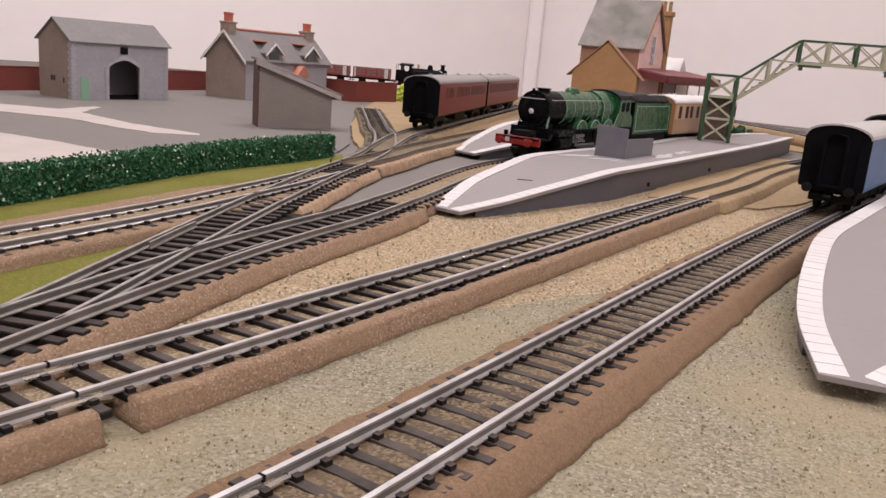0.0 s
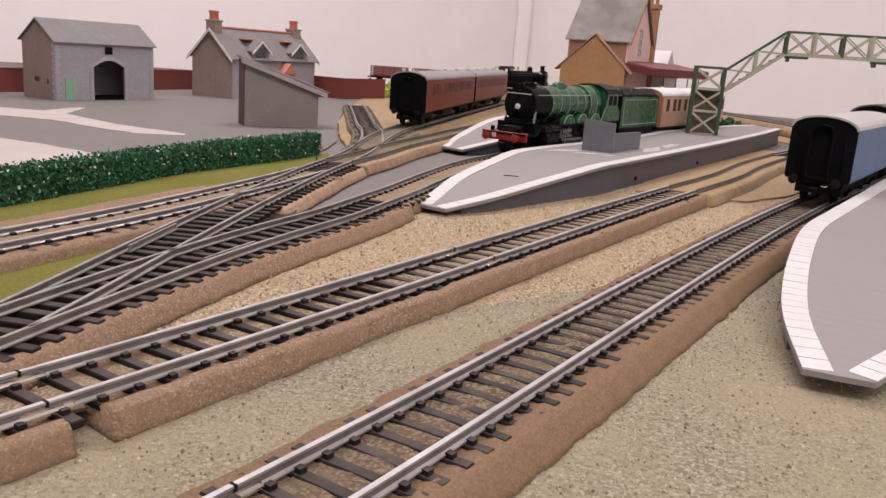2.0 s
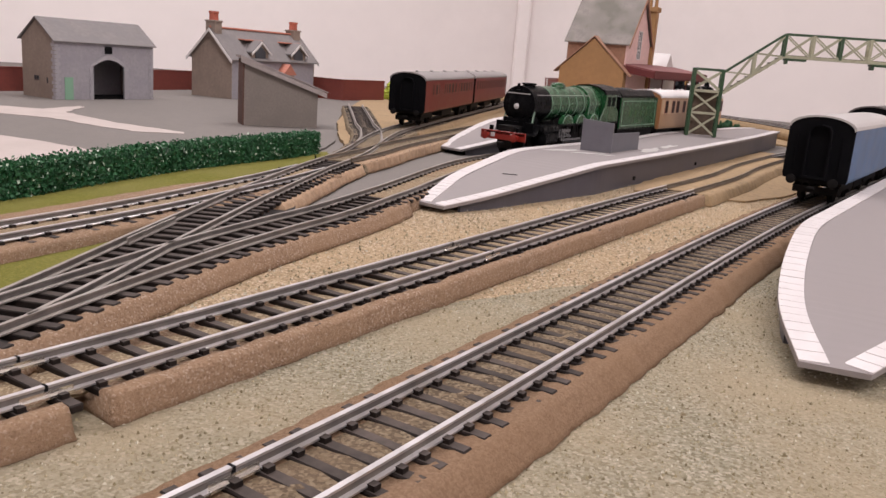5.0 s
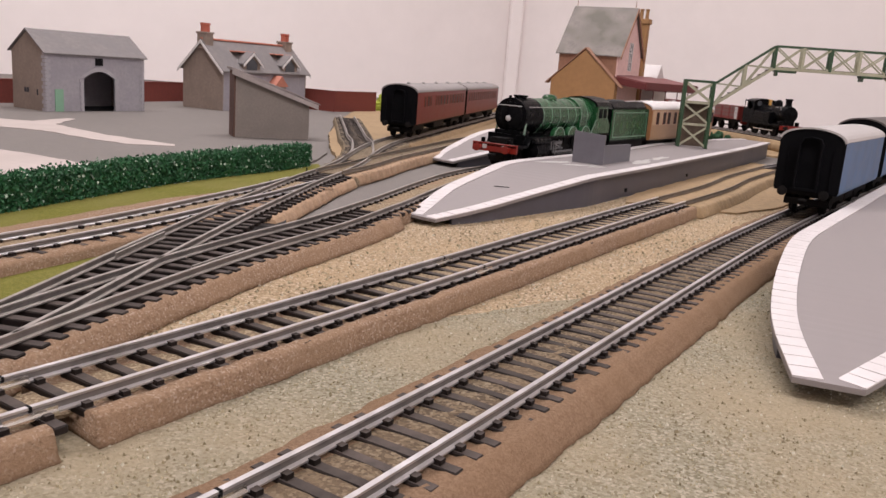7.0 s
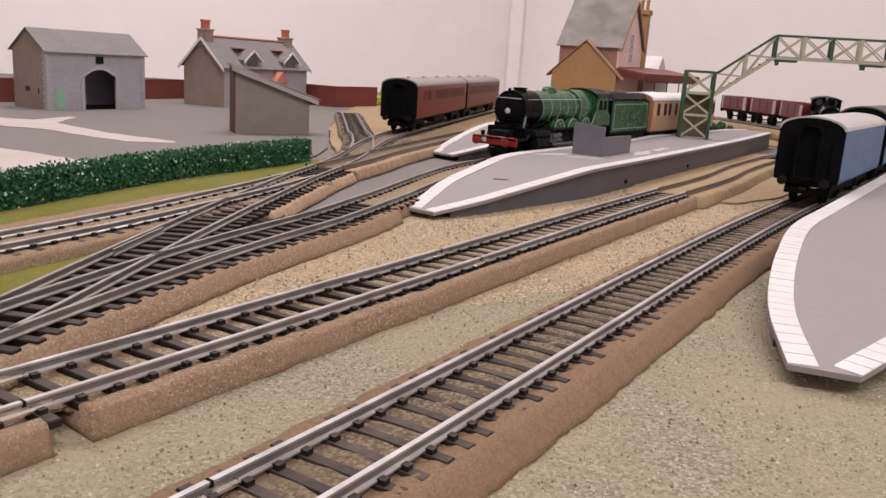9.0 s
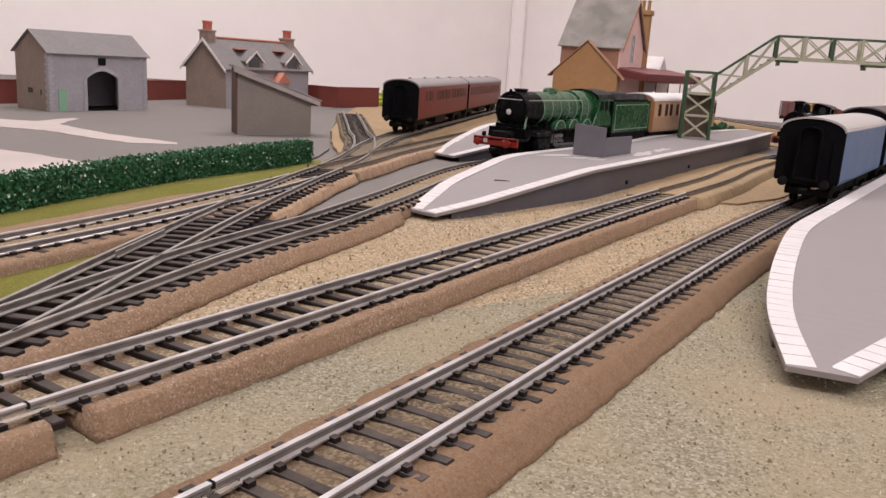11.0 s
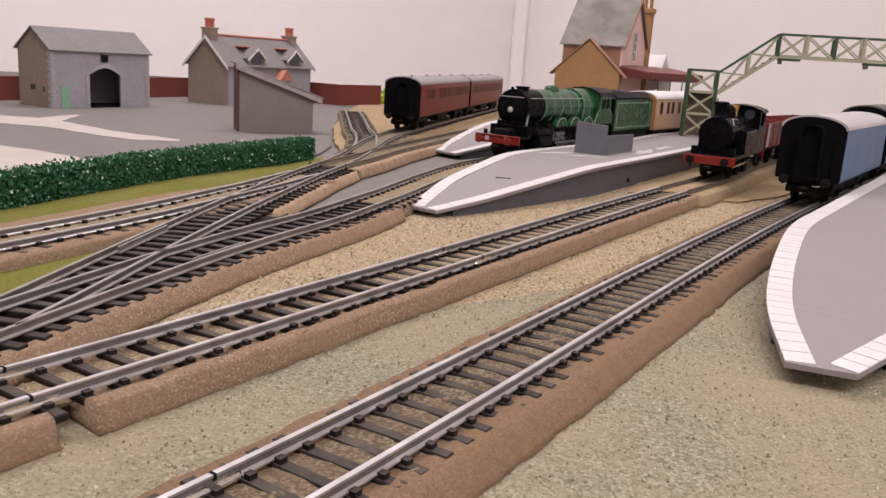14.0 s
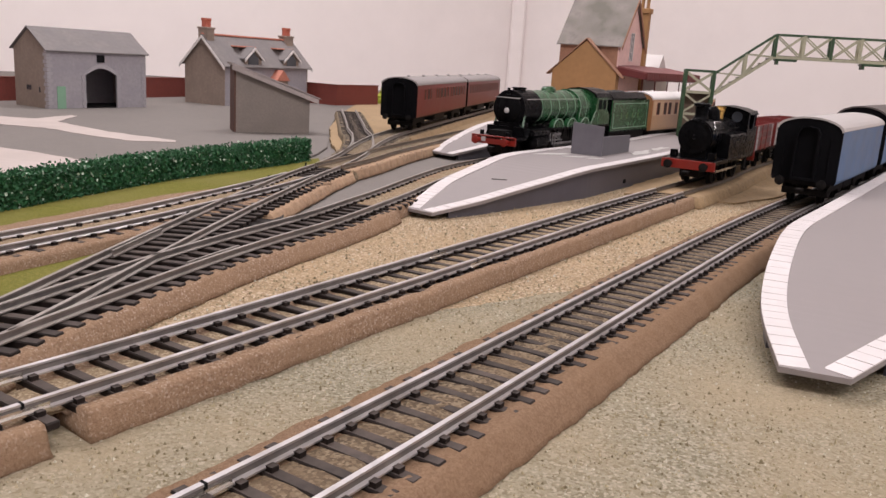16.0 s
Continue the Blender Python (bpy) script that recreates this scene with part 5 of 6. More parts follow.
CREAM = material("cream_panel", (0.50, 0.34, 0.215), 0.4, spread=0.04, scale=200)
WHITEROOF = material("white_coach_roof", (0.66, 0.63, 0.62), 0.5, spread=0.03)
WAGONRED = material("wagon_red", (0.17, 0.022, 0.020), 0.45, spread=0.08, scale=200)
WAGONGREY = material("wagon_faded_panel", (0.15, 0.075, 0.072), 0.6, spread=0.08, scale=200)
PALEPAINT = material("pale_wagon_paint", (0.465, 0.45, 0.45), 0.6, spread=0.06)


def wheelset(parent, y, r, gauge=0.0165, spokes=0):
    """An axle with two flanged wheels as one turning part."""
    bm = bmesh.new()
    for s in (-1, 1):
        m = Matrix.Translation((s * (gauge / 2 + 0.0010), 0, 0)) @ Matrix.Rotation(math.pi / 2 * s, 4, "Y")
        lathe(bm, [(r + 0.0009, -0.0021), (r + 0.0010, -0.0016), (r, -0.0013), (r, 0.0008), (r * 0.82, 0.0009), (r * 0.80, 0.0003), (r * 0.3, 0.0003), (r * 0.28, 0.0010), (r * 0.1, 0.0010)], 20, m)
        box(bm, s * (gauge / 2 + 0.0019) - 0.0004, s * (gauge / 2 + 0.0019) + 0.0004, -r * 0.12, r * 0.12, -r * 0.8, r * 0.8)
        box(bm, s * (gauge / 2 + 0.0019) - 0.0004, s * (gauge / 2 + 0.0019) + 0.0004, -r * 0.8, r * 0.8, -r * 0.12, r * 0.12)
    tube(bm, (-gauge / 2, 0, 0), (gauge / 2, 0, 0), 0.001, n=8)
    ob = part("wheelset", bm, FRAMEBLACK, parent)
    ob.matrix_basis = Matrix.Translation((0, y, r))
    return ob


def buffers(parent, y, sign, x=0.0115, z=0.0137, mat=None):
    for s in (-1, 1):
        bm = bmesh.new()
        lathe(bm, [(0.0016, 0), (0.0014, 0.003), (0.0008, 0.0031), (0.0008, 0.0052), (0.0028, 0.0054), (0.0028, 0.0062), (0.001, 0.0065)], 14, Matrix.Translation((s * x, y, z)) @ Matrix.Rotation(-math.pi / 2 * sign, 4, "X"))
        part("buffer", bm, mat or FRAMEBLACK, parent)
    bm = bmesh.new()
    box(bm, -0.0020, 0.0020, min(y, y + sign * 0.006), max(y, y + sign * 0.006), 0.0085, 0.0100, 0.0003)
    part("coupling", bm, FRAMEBLACK, parent)


LONG = Matrix.Rotation(-math.pi / 2, 4, "X")  # turns a lathe's axis to +y


def tank_engine():
    root = thing("tank_engine", Matrix(), "black six-wheeled tank engine with a red buffer beam, running", "steam locomotive")
    f, b = 0.0545, -0.0545
    bm = bmesh.new()
    box(bm, -0.0168, 0.0168, b, f, 0.0158, 0.0172, 0.0003)
    box(bm, -0.0165, -0.0158, b, f, 0.0146, 0.0160)
    box(bm, 0.0158, 0.0165, b, f, 0.0146, 0.0160)
    part("footplate", bm, LOCOBLACK, root)
    for y, s in ((f, 1), (b, -1)):
        bm = bmesh.new()
        box(bm, -0.0175, 0.0175, min(y, y + s * 0.0014), max(y, y + s * 0.0014), 0.0108, 0.0168, 0.0002)
        beam = part("buffer_beam", bm, BEAMRED, root, "bright red buffer beam")
        buffers(beam, y + s * 0.0014, s)
    bm = bmesh.new()
    box(bm, -0.0062, 0.0062, b + 0.004, f - 0.004, 0.0055, 0.0160)
    part("frame", bm, FRAMEBLACK, root)
    bm = bmesh.new()
    lathe(bm, [(0.0108, 0), (0.0108, 0.072)], 28, Matrix.Translation((0, -0.024, 0.0315)) @ LONG)
    for yy in (-0.002, 0.014):
        lathe(bm, [(0.01095, 0), (0.01095, 0.0008)], 28, Matrix.Translation((0, yy, 0.0315)) @ LONG)
    part("boiler", bm, LOCOBLACK, root, smooth=False)
    bm = bmesh.new()
    lathe(bm, [(0.0114, 0), (0.0116, 0.001), (0.0116, 0.0165), (0.0112, 0.0172), (0.0095, 0.0174), (0.0093, 0.0182), (0.006, 0.0192), (0.0015, 0.0196), (0.0012, 0.0212)], 28, Matrix.Translation((0, 0.0295, 0.0315)) @ LONG)
    box(bm, -0.008, 0.008, 0.030, 0.0465, 0.0172, 0.0250)
    smoke = part("smokebox", bm, LOCOBLACK, root)
    bm = bmesh.new()
    lathe(bm, [(0.0056, 0), (0.0045, 0.0015), (0.0041, 0.003), (0.0043, 0.0085), (0.0054, 0.0088), (0.0054, 0.0102), (0.0042, 0.0108), (0.0032, 0.0108), (0.0030, 0.004)], 20, Matrix.Translation((0, 0.0390, 0.0425)))
    part("chimney", bm, LOCOBLACK, root)
    bm = bmesh.new()
    lathe(bm, [(0.0066, 0), (0.0056, 0.0012), (0.0054, 0.0045), (0.0046, 0.0075), (0.0028, 0.0092), (0.0005, 0.0098)], 20, Matrix.Translation((0, 0.0135, 0.0412)))
    part("dome", bm, LOCOBLACK, root)
    bm = bmesh.new()
    lathe(bm, [(0.0022, 0), (0.0020, 0.005), (0.0026, 0.0054), (0.0026, 0.007), (0.0012, 0.0085)], 14, Matrix.Translation((0, -0.0105, 0.0418)))
    box(bm, -0.003, 0.003, -0.0125, -0.0085, 0.0495, 0.0503)
    part("safety_valve", bm, BRASS, root, "brass safety valve casing")
    for s in (-1, 1):
        bm = bmesh.new()
        prof = [(0.0085, 0.0172), (0.0165, 0.0172), (0.0165, 0.0318), (0.0160, 0.0330), (0.0098, 0.0342), (0.0085, 0.0335)]
        prism(bm, [(a * s, c) for a, c in prof], -0.024, 0.0215, "y")
        part("side_tank", bm, LOCOBLACK, root)
        bm = bmesh.new()
        box(bm, s * 0.0125 - 0.0022, s * 0.0125 + 0.0022, 0.044, 0.0485, 0.0172, 0.0222, 0.0004)
        part("sand_box", bm, LOCOBLACK, root)
        bm = bmesh.new()
        tube(bm, (s * 0.0085, 0.022, 0.0410), (s * 0.0075, 0.033, 0.0415), 0.0005, n=6)
        tube(bm, (s * 0.0075, 0.033, 0.0415), (s * 0.0105, 0.040, 0.0370), 0.0005, n=6)
        part("steam_pipe", bm, RODSTEEL, root)
        bm = bmesh.new()
        tube(bm, (s * 0.0118, -0.02, 0.0365), (s * 0.0118, 0.0445, 0.0365), 0.0003, n=6)
        part("handrail", bm, FRAMEBLACK, root)
        # cab side with its opening
        bm = bmesh.new()
        x0, x1 = sorted((s * 0.0158, s * 0.0166))
        prism(bm, [(-0.0545, 0.0172), (-0.024, 0.0172), (-0.024, 0.0468), (-0.0275, 0.0468), (-0.0275, 0.0400), (-0.0295, 0.0350), (-0.0395, 0.0350), (-0.0415, 0.0400), (-0.0415, 0.0468), (-0.0445, 0.0468), (-0.0445, 0.0365), (-0.0545, 0.0365)], x0, x1, "x")
        part("cab_side", bm, LOCOBLACK, root)
        bm = bmesh.new()
        box(bm, s * 0.0150 - 0.0016, s * 0.0150 + 0.0016, -0.040, -0.034, 0.0060, 0.0068)
        box(bm, s * 0.0150 - 0.0005, s * 0.0150 + 0.0005, -0.040, -0.034, 0.0060, 0.0160)
        part("cab_step", bm, FRAMEBLACK, root)
        bm = bmesh.new()
        for y in (-0.027, 0.0, 0.027):
            box(bm, s * 0.0110 - 0.0003, s * 0.0110 + 0.0003, y - 0.001, y + 0.001, 0.0070, 0.0095)
        box(bm, s * 0.0112 - 0.0004, s * 0.0112 + 0.0004, -0.028, 0.028, 0.0075, 0.0090)
        part("coupling_rod", bm, RODSTEEL, root)
        bm = bmesh.new()
        prism(bm, [(0.010, 0.0172), (0.018, 0.0172), (0.0165, 0.0205), (0.0115, 0.0205)], s * 0.0135 - 0.0025, s * 0.0135 + 0.0025, "x")
        part("splasher", bm, LOCOBLACK, root)
    for y in (-0.0245, -0.0440):
        bm = bmesh.new()
        prof = [(-0.0158, 0.0172), (0.0158, 0.0172), (0.0158, 0.0468), (0.0100, 0.0490), (0.0, 0.0500), (-0.0100, 0.0490), (-0.0158, 0.0468)]
        prism(bm, prof, y - 0.0006, y + 0.0006, "y")
        end = part("cab_end", bm, LOCOBLACK, root)
        for s in (-1, 1):
            bm = bmesh.new()
            lathe(bm, [(0.0038, 0), (0.0038, 0.0018)], 16, Matrix.Translation((s * 0.0085, y - 0.0009, 0.0435)) @ LONG)
            part("spectacle_glass", bm, GLASSDARK, end)
    bm = bmesh.new()
    arc = [(-0.0182, 0.0462), (-0.0165, 0.0475), (-0.0105, 0.0496), (0, 0.0508), (0.0105, 0.0496), (0.0165, 0.0475), (0.0182, 0.0462)]
    prism(bm, arc + [(x, z - 0.0008) for x, z in arc[::-1]], -0.0465, -0.0215, "y")
    part("cab_roof", bm, LOCOBLACK, root)
    bm = bmesh.new()
    box(bm, -0.0158, 0.0158, -0.0545, -0.0535, 0.0172, 0.0365)
    part("bunker_back", bm, LOCOBLACK, root)
    bm = bmesh.new()
    box(bm, -0.0157, 0.0157, -0.0535, -0.0450, 0.0172, 0.0370, 0.001)
    part("coal_load", bm, COAL, root)
    bm = bmesh.new()
    for a, c in (((-0.0150, -0.054, 0.0365), (-0.0150, -0.054, 0.0475)), ((0.0150, -0.054, 0.0365), (0.0150, -0.054, 0.0475)), ((-0.0150, -0.054, 0.0475), (0.0150, -0.054, 0.0475)), ((-0.0150, -0.054, 0.0475), (-0.0150, -0.046, 0.0475)), ((0.0150, -0.054, 0.0475), (0.0150, -0.046, 0.0475))):
        tube(bm, a, c, 0.0005, n=6)
    part("bunker_rail", bm, LOCOBLACK, root)
    wheels = [wheelset(root, y, 0.0092) for y in (-0.027, 0.0, 0.027)]
    return root, wheels, 0.0092


def open_wagon():
    root = thing("open_wagon", Matrix(), "red planked open coal wagon with pale lettering blocks", "goods wagon", "red coal wagons")
    L = 0.036
    for s in (-1, 1):
        x0, x1 = sorted((s * 0.0155, s * 0.0167))
        for k in range(7):
            bm = bmesh.new()
            z = 0.0165 + k * 0.0028
            box(bm, x0, x1, -L, L, z + 0.00008, z + 0.00272, 0.00012)
            part("side_plank", bm, WAGONRED, root)
        for y in (-L, -0.011, 0.011, L):
            bm = bmesh.new()
            box(bm, *sorted((s * 0.0167, s * 0.0173)), y - 0.001, y + 0.001, 0.0160, 0.0362)
            part("strapping", bm, WAGONRED, root)
        bm = bmesh.new()
        for y0, y1 in ((-0.0325, -0.013), (-0.009, 0.009), (0.013, 0.0325)):
            for z in (0.0205, 0.0262, 0.0318):
                box(bm, *sorted((s * 0.0167, s * 0.01695)), y0, y1, z, z + 0.0040)
        tagged(part("lettering_block", bm, WAGONGREY, root, "faded unreadable lettering"), kind="stuff")
        bm = bmesh.new()
        for y0, y1 in ((0.0265, 0.0340), (-0.0345, -0.0315)):
            for k in range(4):
                box(bm, *sorted((s * 0.0170, s * 0.0172)), y0, y1, 0.0172 + k * 0.0046, 0.0214 + k * 0.0046)
        tagged(part("pale_block", bm, PALEPAINT, root, "pale unreadable lettering"), kind="stuff")
        bm = bmesh.new()
        box(bm, s * 0.0120 - 0.0008, s * 0.0120 + 0.0008, -L, L, 0.0125, 0.0165)
        part("solebar", bm, FRAMEBLACK, root)
        for y in (-0.020, 0.020):
            bm = bmesh.new()
            prism(bm, [(y - 0.0065, 0.0130), (y + 0.0065, 0.0130), (y + 0.0022, 0.0045), (y - 0.0022, 0.0045)], s * 0.0118 - 0.0006, s * 0.0118 + 0.0006, "x")
            part("axle_guard", bm, FRAMEBLACK, root)
    for y in (-L, L - 0.0012):
        bm = bmesh.new()
        box(bm, -0.0155, 0.0155, y, y + 0.0012, 0.0165, 0.0361)
        part("end_wall", bm, WAGONRED, root)
    bm = bmesh.new()
    box(bm, -0.0155, 0.0155, -L + 0.0012, L - 0.0012, 0.0150, 0.0170)
    part("floor", bm, FRAMEBLACK, root)
    bm = bmesh.new()
    box(bm, -0.0150, 0.0150, -L + 0.002, L - 0.002, 0.0170, 0.0325, 0.001)
    part("coal_load", bm, COAL, root)
    buffers(root, L, 1)
    buffers(root, -L, -1)
    for y in (-0.020, 0.020):
        wheelset(root, y, 0.0062)
    return root


def coach(name, m, length, side_mat, roof_mat, end_mat, label, windows=(), group="", cream=None, ze=0.0445, zt=0.0515):
    """A bogie carriage; its near end lies at y = 0 and the body runs to -y."""
    root = thing(name, m, label, "railway carriage" if name != "parcels_van" else "parcels van", group)
    hw, z0 = 0.0180, 0.0135
    arc = [(hw * math.sin(math.radians(a)) * 1.0, ze + (zt - ze) * (math.cos(math.radians(a)))) for a in range(90, -91, -15)]
    for s in (-1, 1):
        bm = bmesh.new()
        prism(bm, [(s * hw, z0 + 0.002), (s * hw, ze), (s * (hw - 0.0012), ze), (s * (hw - 0.0012), z0), (s * (hw - 0.0006), z0)], -length + 0.0012, -0.0012, "y")
        side = part("body_side", bm, side_mat, root)
        if cream:
            bm = bmesh.new()
            box(bm, *sorted((s * hw, s * (hw + 0.0002))), -length + 0.003, -0.003, 0.0285, 0.0425)
            part("waist_panel", bm, cream, side, "cream upper panels")
        for y0, y1, za, zb in windows:
            bm = bmesh.new()
            box(bm, *sorted((s * hw, s * (hw + 0.0003))), -y1, -y0, za, zb, 0.0)
            w = part("window", bm, WINDOWDARK, side)
            bm = bmesh.new()
            for a, b, c, d in ((-y1 - 0.0004, -y1 + 0.0002, za - 0.0004, zb + 0.0004), (-y0 - 0.0002, -y0 + 0.0004, za - 0.0004, zb + 0.0004), (-y1, -y0, zb, zb + 0.0005), (-y1, -y0, za - 0.0005, za)):
                box(bm, *sorted((s * hw, s * (hw + 0.0005))), a, b, c, d)
            part("window_frame", bm, WINDOWFRAME, w)
    bm = bmesh.new()
    prism(bm, [(x * 1.02, z) for x, z in arc] + [(x * 0.97, z - 0.001) for x, z in arc[::-1]], -length - 0.0006, 0.0006, "y")
    roof = part("roof", bm, roof_mat, root)
    n = 0 if name == "parcels_van" else max(3, int(length / 0.03))
    for k in range(n):
        bm = bmesh.new()
        lathe(bm, [(0.0016, 0), (0.0016, 0.0010), (0.0008, 0.0013)], 10, Matrix.Translation((0.004 * (1 if k % 2 else -1), -length * (k + 0.5) / n, zt - 0.0003)))
        part("roof_vent", bm, roof_mat, roof)
    for y in (-length, -0.0012):
        bm = bmesh.new()
        prism(bm, [(hw - 0.0006, z0), (hw, z0 + 0.002)] + [(x, z) for x, z in arc] + [(-hw, z0 + 0.002), (-hw + 0.0006, z0)], y, y + 0.0012, "y")
        end = part("body_end", bm, end_mat, root)
        sgn = 1 if y > -length / 2 else -1
        yy = y + (0.0012 if sgn > 0 else 0)
        bm = bmesh.new()
        gang = [(-0.0068, z0 + 0.001), (0.0068, z0 + 0.001), (0.0068, 0.0420), (0.0050, 0.0452), (0.0, 0.0462), (-0.0050, 0.0452), (-0.0068, 0.0420)]
        inner = [(x * 0.8, z0 + 0.0025 + (z - z0 - 0.001) * 0.93) for x, z in gang]
        lo = [bm.verts.new((x, yy, z)) for x, z in gang]
        hi = [bm.verts.new((x, yy + sgn * 0.0040, z)) for x, z in gang]
        mid = [bm.verts.new((x, yy + sgn * 0.0040, z)) for x, z in inner]
        deep = [bm.verts.new((x, yy + sgn * 0.0012, z)) for x, z in inner]
        k = len(gang)
        for i in range(k):
            j = (i + 1) % k
            bm.faces.new((lo[i], lo[j], hi[j], hi[i]))
            bm.faces.new((hi[i], hi[j], mid[j], mid[i]))
            bm.faces.new((mid[i], mid[j], deep[j], deep[i]))
        bm.faces.new(deep)
        part("gangway", bm, end_mat, end)
        for sx in (-1, 1):
            bm = bmesh.new()
            tube(bm, (sx * 0.0125, yy + sgn * 0.0006, z0 + 0.004), (sx * 0.0125, yy + sgn * 0.0006, 0.040), 0.0004, n=6)
            part("end_handrail", bm, end_mat, end)
        buffers(end, yy, sgn, z=0.0135)
    bm = bmesh.new()
    box(bm, -0.0150, 0.0150, -length + 0.002, -0.002, 0.0115, 0.0138)
    part("underframe", bm, FRAMEBLACK, root)
    bm = bmesh.new()
    box(bm, -0.012, 0.012, -length * 0.62, -length * 0.42, 0.0045, 0.0115, 0.0008)
    part("battery_box", bm, FRAMEBLACK, root)
    for yc in (-0.034, -length + 0.034):
        bm = bmesh.new()
        for s in (-1, 1):
            prism(bm, [(yc - 0.026, 0.0085), (yc - 0.022, 0.0105), (yc + 0.022, 0.0105), (yc + 0.026, 0.0085), (yc + 0.021, 0.0042), (yc + 0.015, 0.0042), (yc + 0.010, 0.0070), (yc - 0.010, 0.0070), (yc - 0.015, 0.0042), (yc - 0.021, 0.0042)], s * 0.0118 - 0.0009, s * 0.0118 + 0.0009, "x")
        box(bm, -0.0118, 0.0118, yc - 0.004, yc + 0.004, 0.0080, 0.0118)
        box(bm, -0.0125, 0.0125, yc + 0.0245, yc + 0.0262, 0.0050, 0.0090)
        bogie = part("bogie", bm, FRAMEBLACK, root)
        for dy in (-0.017, 0.017):
            wheelset(bogie, yc + dy, 0.0062)
    return root


def on_line(x, y, hx, hy):
    """A pose on the rails whose forward way is (hx, hy)."""
    return Matrix.Translation((x, y, 0)) @ Matrix.Rotation(math.atan2(hy, hx) - math.pi / 2, 4, "Z")


def express_engine(m):
    root = thing("express_engine", m, "apple green express steam engine with white boiler bands, standing", "steam locomotive")
    # front buffer beam at y = 0, body towards -y
    bm = bmesh.new()
    box(bm, -0.0180, 0.0180, -0.0014, 0.0, 0.0112, 0.0172, 0.0002)
    beam = part("buffer_beam", bm, BEAMRED, root, "bright red buffer beam")
    buffers(beam, 0.0, 1, mat=BEAMRED)
    for x in (-0.008, 0.008):
        bm = bmesh.new()
        box(bm, x - 0.0016, x + 0.0016, 0.0, 0.0004, 0.0128, 0.0158)
        part("number_bar", bm, PALEPAINT, beam)
    bm = bmesh.new()
    prism(bm, [(0.0, 0.0165), (-0.020, 0.0165), (-0.026, 0.0225), (-0.1835, 0.0225), (-0.1835, 0.0210), (-0.025, 0.0210), (-0.0195, 0.0150), (0.0, 0.0150)], -0.0172, 0.0172, "x")
    part("running_plate", bm, LOCOBLACK, root)
    bm = bmesh.new()
    box(bm, -0.0150, 0.0150, -0.019, -0.0175, 0.0165, 0.0235)
    box(bm, -0.0105, 0.0105, -0.034, -0.019, 0.0165, 0.0262)
    part("front_apron", bm, LOCOBLACK, root)
    bm = bmesh.new()
    box(bm, -0.0062, 0.0062, -0.175, -0.004, 0.0050, 0.0210)
    part("frame", bm, FRAMEBLACK, root)
    bm = bmesh.new()
    lathe(bm, [(0.0012, -0.0035), (0.006, -0.0028), (0.0098, -0.0014), (0.0100, -0.0004), (0.0128, 0.0), (0.0128, 0.030), (0.0126, 0.0305)], 32, Matrix.Translation((0, -0.0215, 0.0362)) @ Matrix.Rotation(math.pi / 2, 4, "X"))
    smoke = part("smokebox", bm, LOCOBLACK, root)
    bm = bmesh.new()
    box(bm, -0.0095, 0.0095, -0.0196, -0.0190, 0.0432, 0.0438)
    part("door_handrail", bm, PALEPAINT, smoke, "white smokebox handrail")
    bm = bmesh.new()
    lathe(bm, [(0.0020, 0), (0.0020, 0.0007), (0.0008, 0.0012)], 16, Matrix.Translation((0, -0.0183, 0.0345)) @ Matrix.Rotation(-math.pi / 2, 4, "X"))
    part("door_badge", bm, PALEPAINT, smoke, "round white badge")
    bm = bmesh.new()
    box(bm, -0.0009, 0.0009, -0.0196, -0.0180, 0.0475, 0.0505, 0.0002)
    part("lamp_bracket", bm, LOCOBLACK, smoke)
    bm = bmesh.new()
    lathe(bm, [(0.0058, 0), (0.0048, 0.0006), (0.0046, 0.0014), (0.0054, 0.0017), (0.0054, 0.0026), (0.0040, 0.0026), (0.0038, 0.0008)], 20, Matrix.Translation((0, -0.036, 0.0482)) @ Matrix.Diagonal((0.9, 1.35, 1, 1)))
    part("chimney", bm, LOCOBLACK, root)
    bm = bmesh.new()
    lathe(bm, [(0.0126, 0), (0.0126, 0.058), (0.0140, 0.098)], 32, Matrix.Translation((0, -0.0518, 0.0362)) @ Matrix.Rotation(math.pi / 2, 4, "X"))
    part("boiler", bm, LOCOGREEN, root, "glossy apple green boiler")
    for k, y in enumerate((-0.0525, -0.068, -0.0835, -0.099, -0.1145)):
        r = 0.01275 if y > -0.1 else 0.0130
        bm = bmesh.new()
        lathe(bm, [(r + 0.0001, 0), (r + 0.0001, 0.0008)], 32, Matrix.Translation((0, y, 0.0362)) @ Matrix.Rotation(math.pi / 2, 4, "X"))
        part("boiler_band", bm, LINING, root, "white lined boiler band")
    bm = bmesh.new()
    fire = [(0.0140 * math.cos(math.radians(a)), 0.0362 + 0.0140 * math.sin(math.radians(a))) for a in range(-20, 201, 20)]
    prism(bm, [(0.0132, 0.0225)] + fire + [(-0.0132, 0.0225)], -0.150, -0.1225, "y")
    part("firebox", bm, LOCOGREEN, root)
    for y in (-0.1235, -0.1365):
        bm = bmesh.new()
        out = [(x * 1.012, 0.0362 + (z - 0.0362) * 1.012) for x, z in [(0.0132, 0.0225)] + fire + [(-0.0132, 0.0225)]]
        prism(bm, out, y - 0.0008, y, "y")
        part("firebox_band", bm, LINING, root)
    bm = bmesh.new()
    lathe(bm, [(0.0060, 0), (0.0056, 0.0020), (0.0044, 0.0034), (0.0008, 0.0040)], 20, Matrix.Translation((0, -0.088, 0.0482)) @ Matrix.Diagonal((0.9, 1.5, 1, 1)))
    part("dome", bm, LOCOGREEN, root)
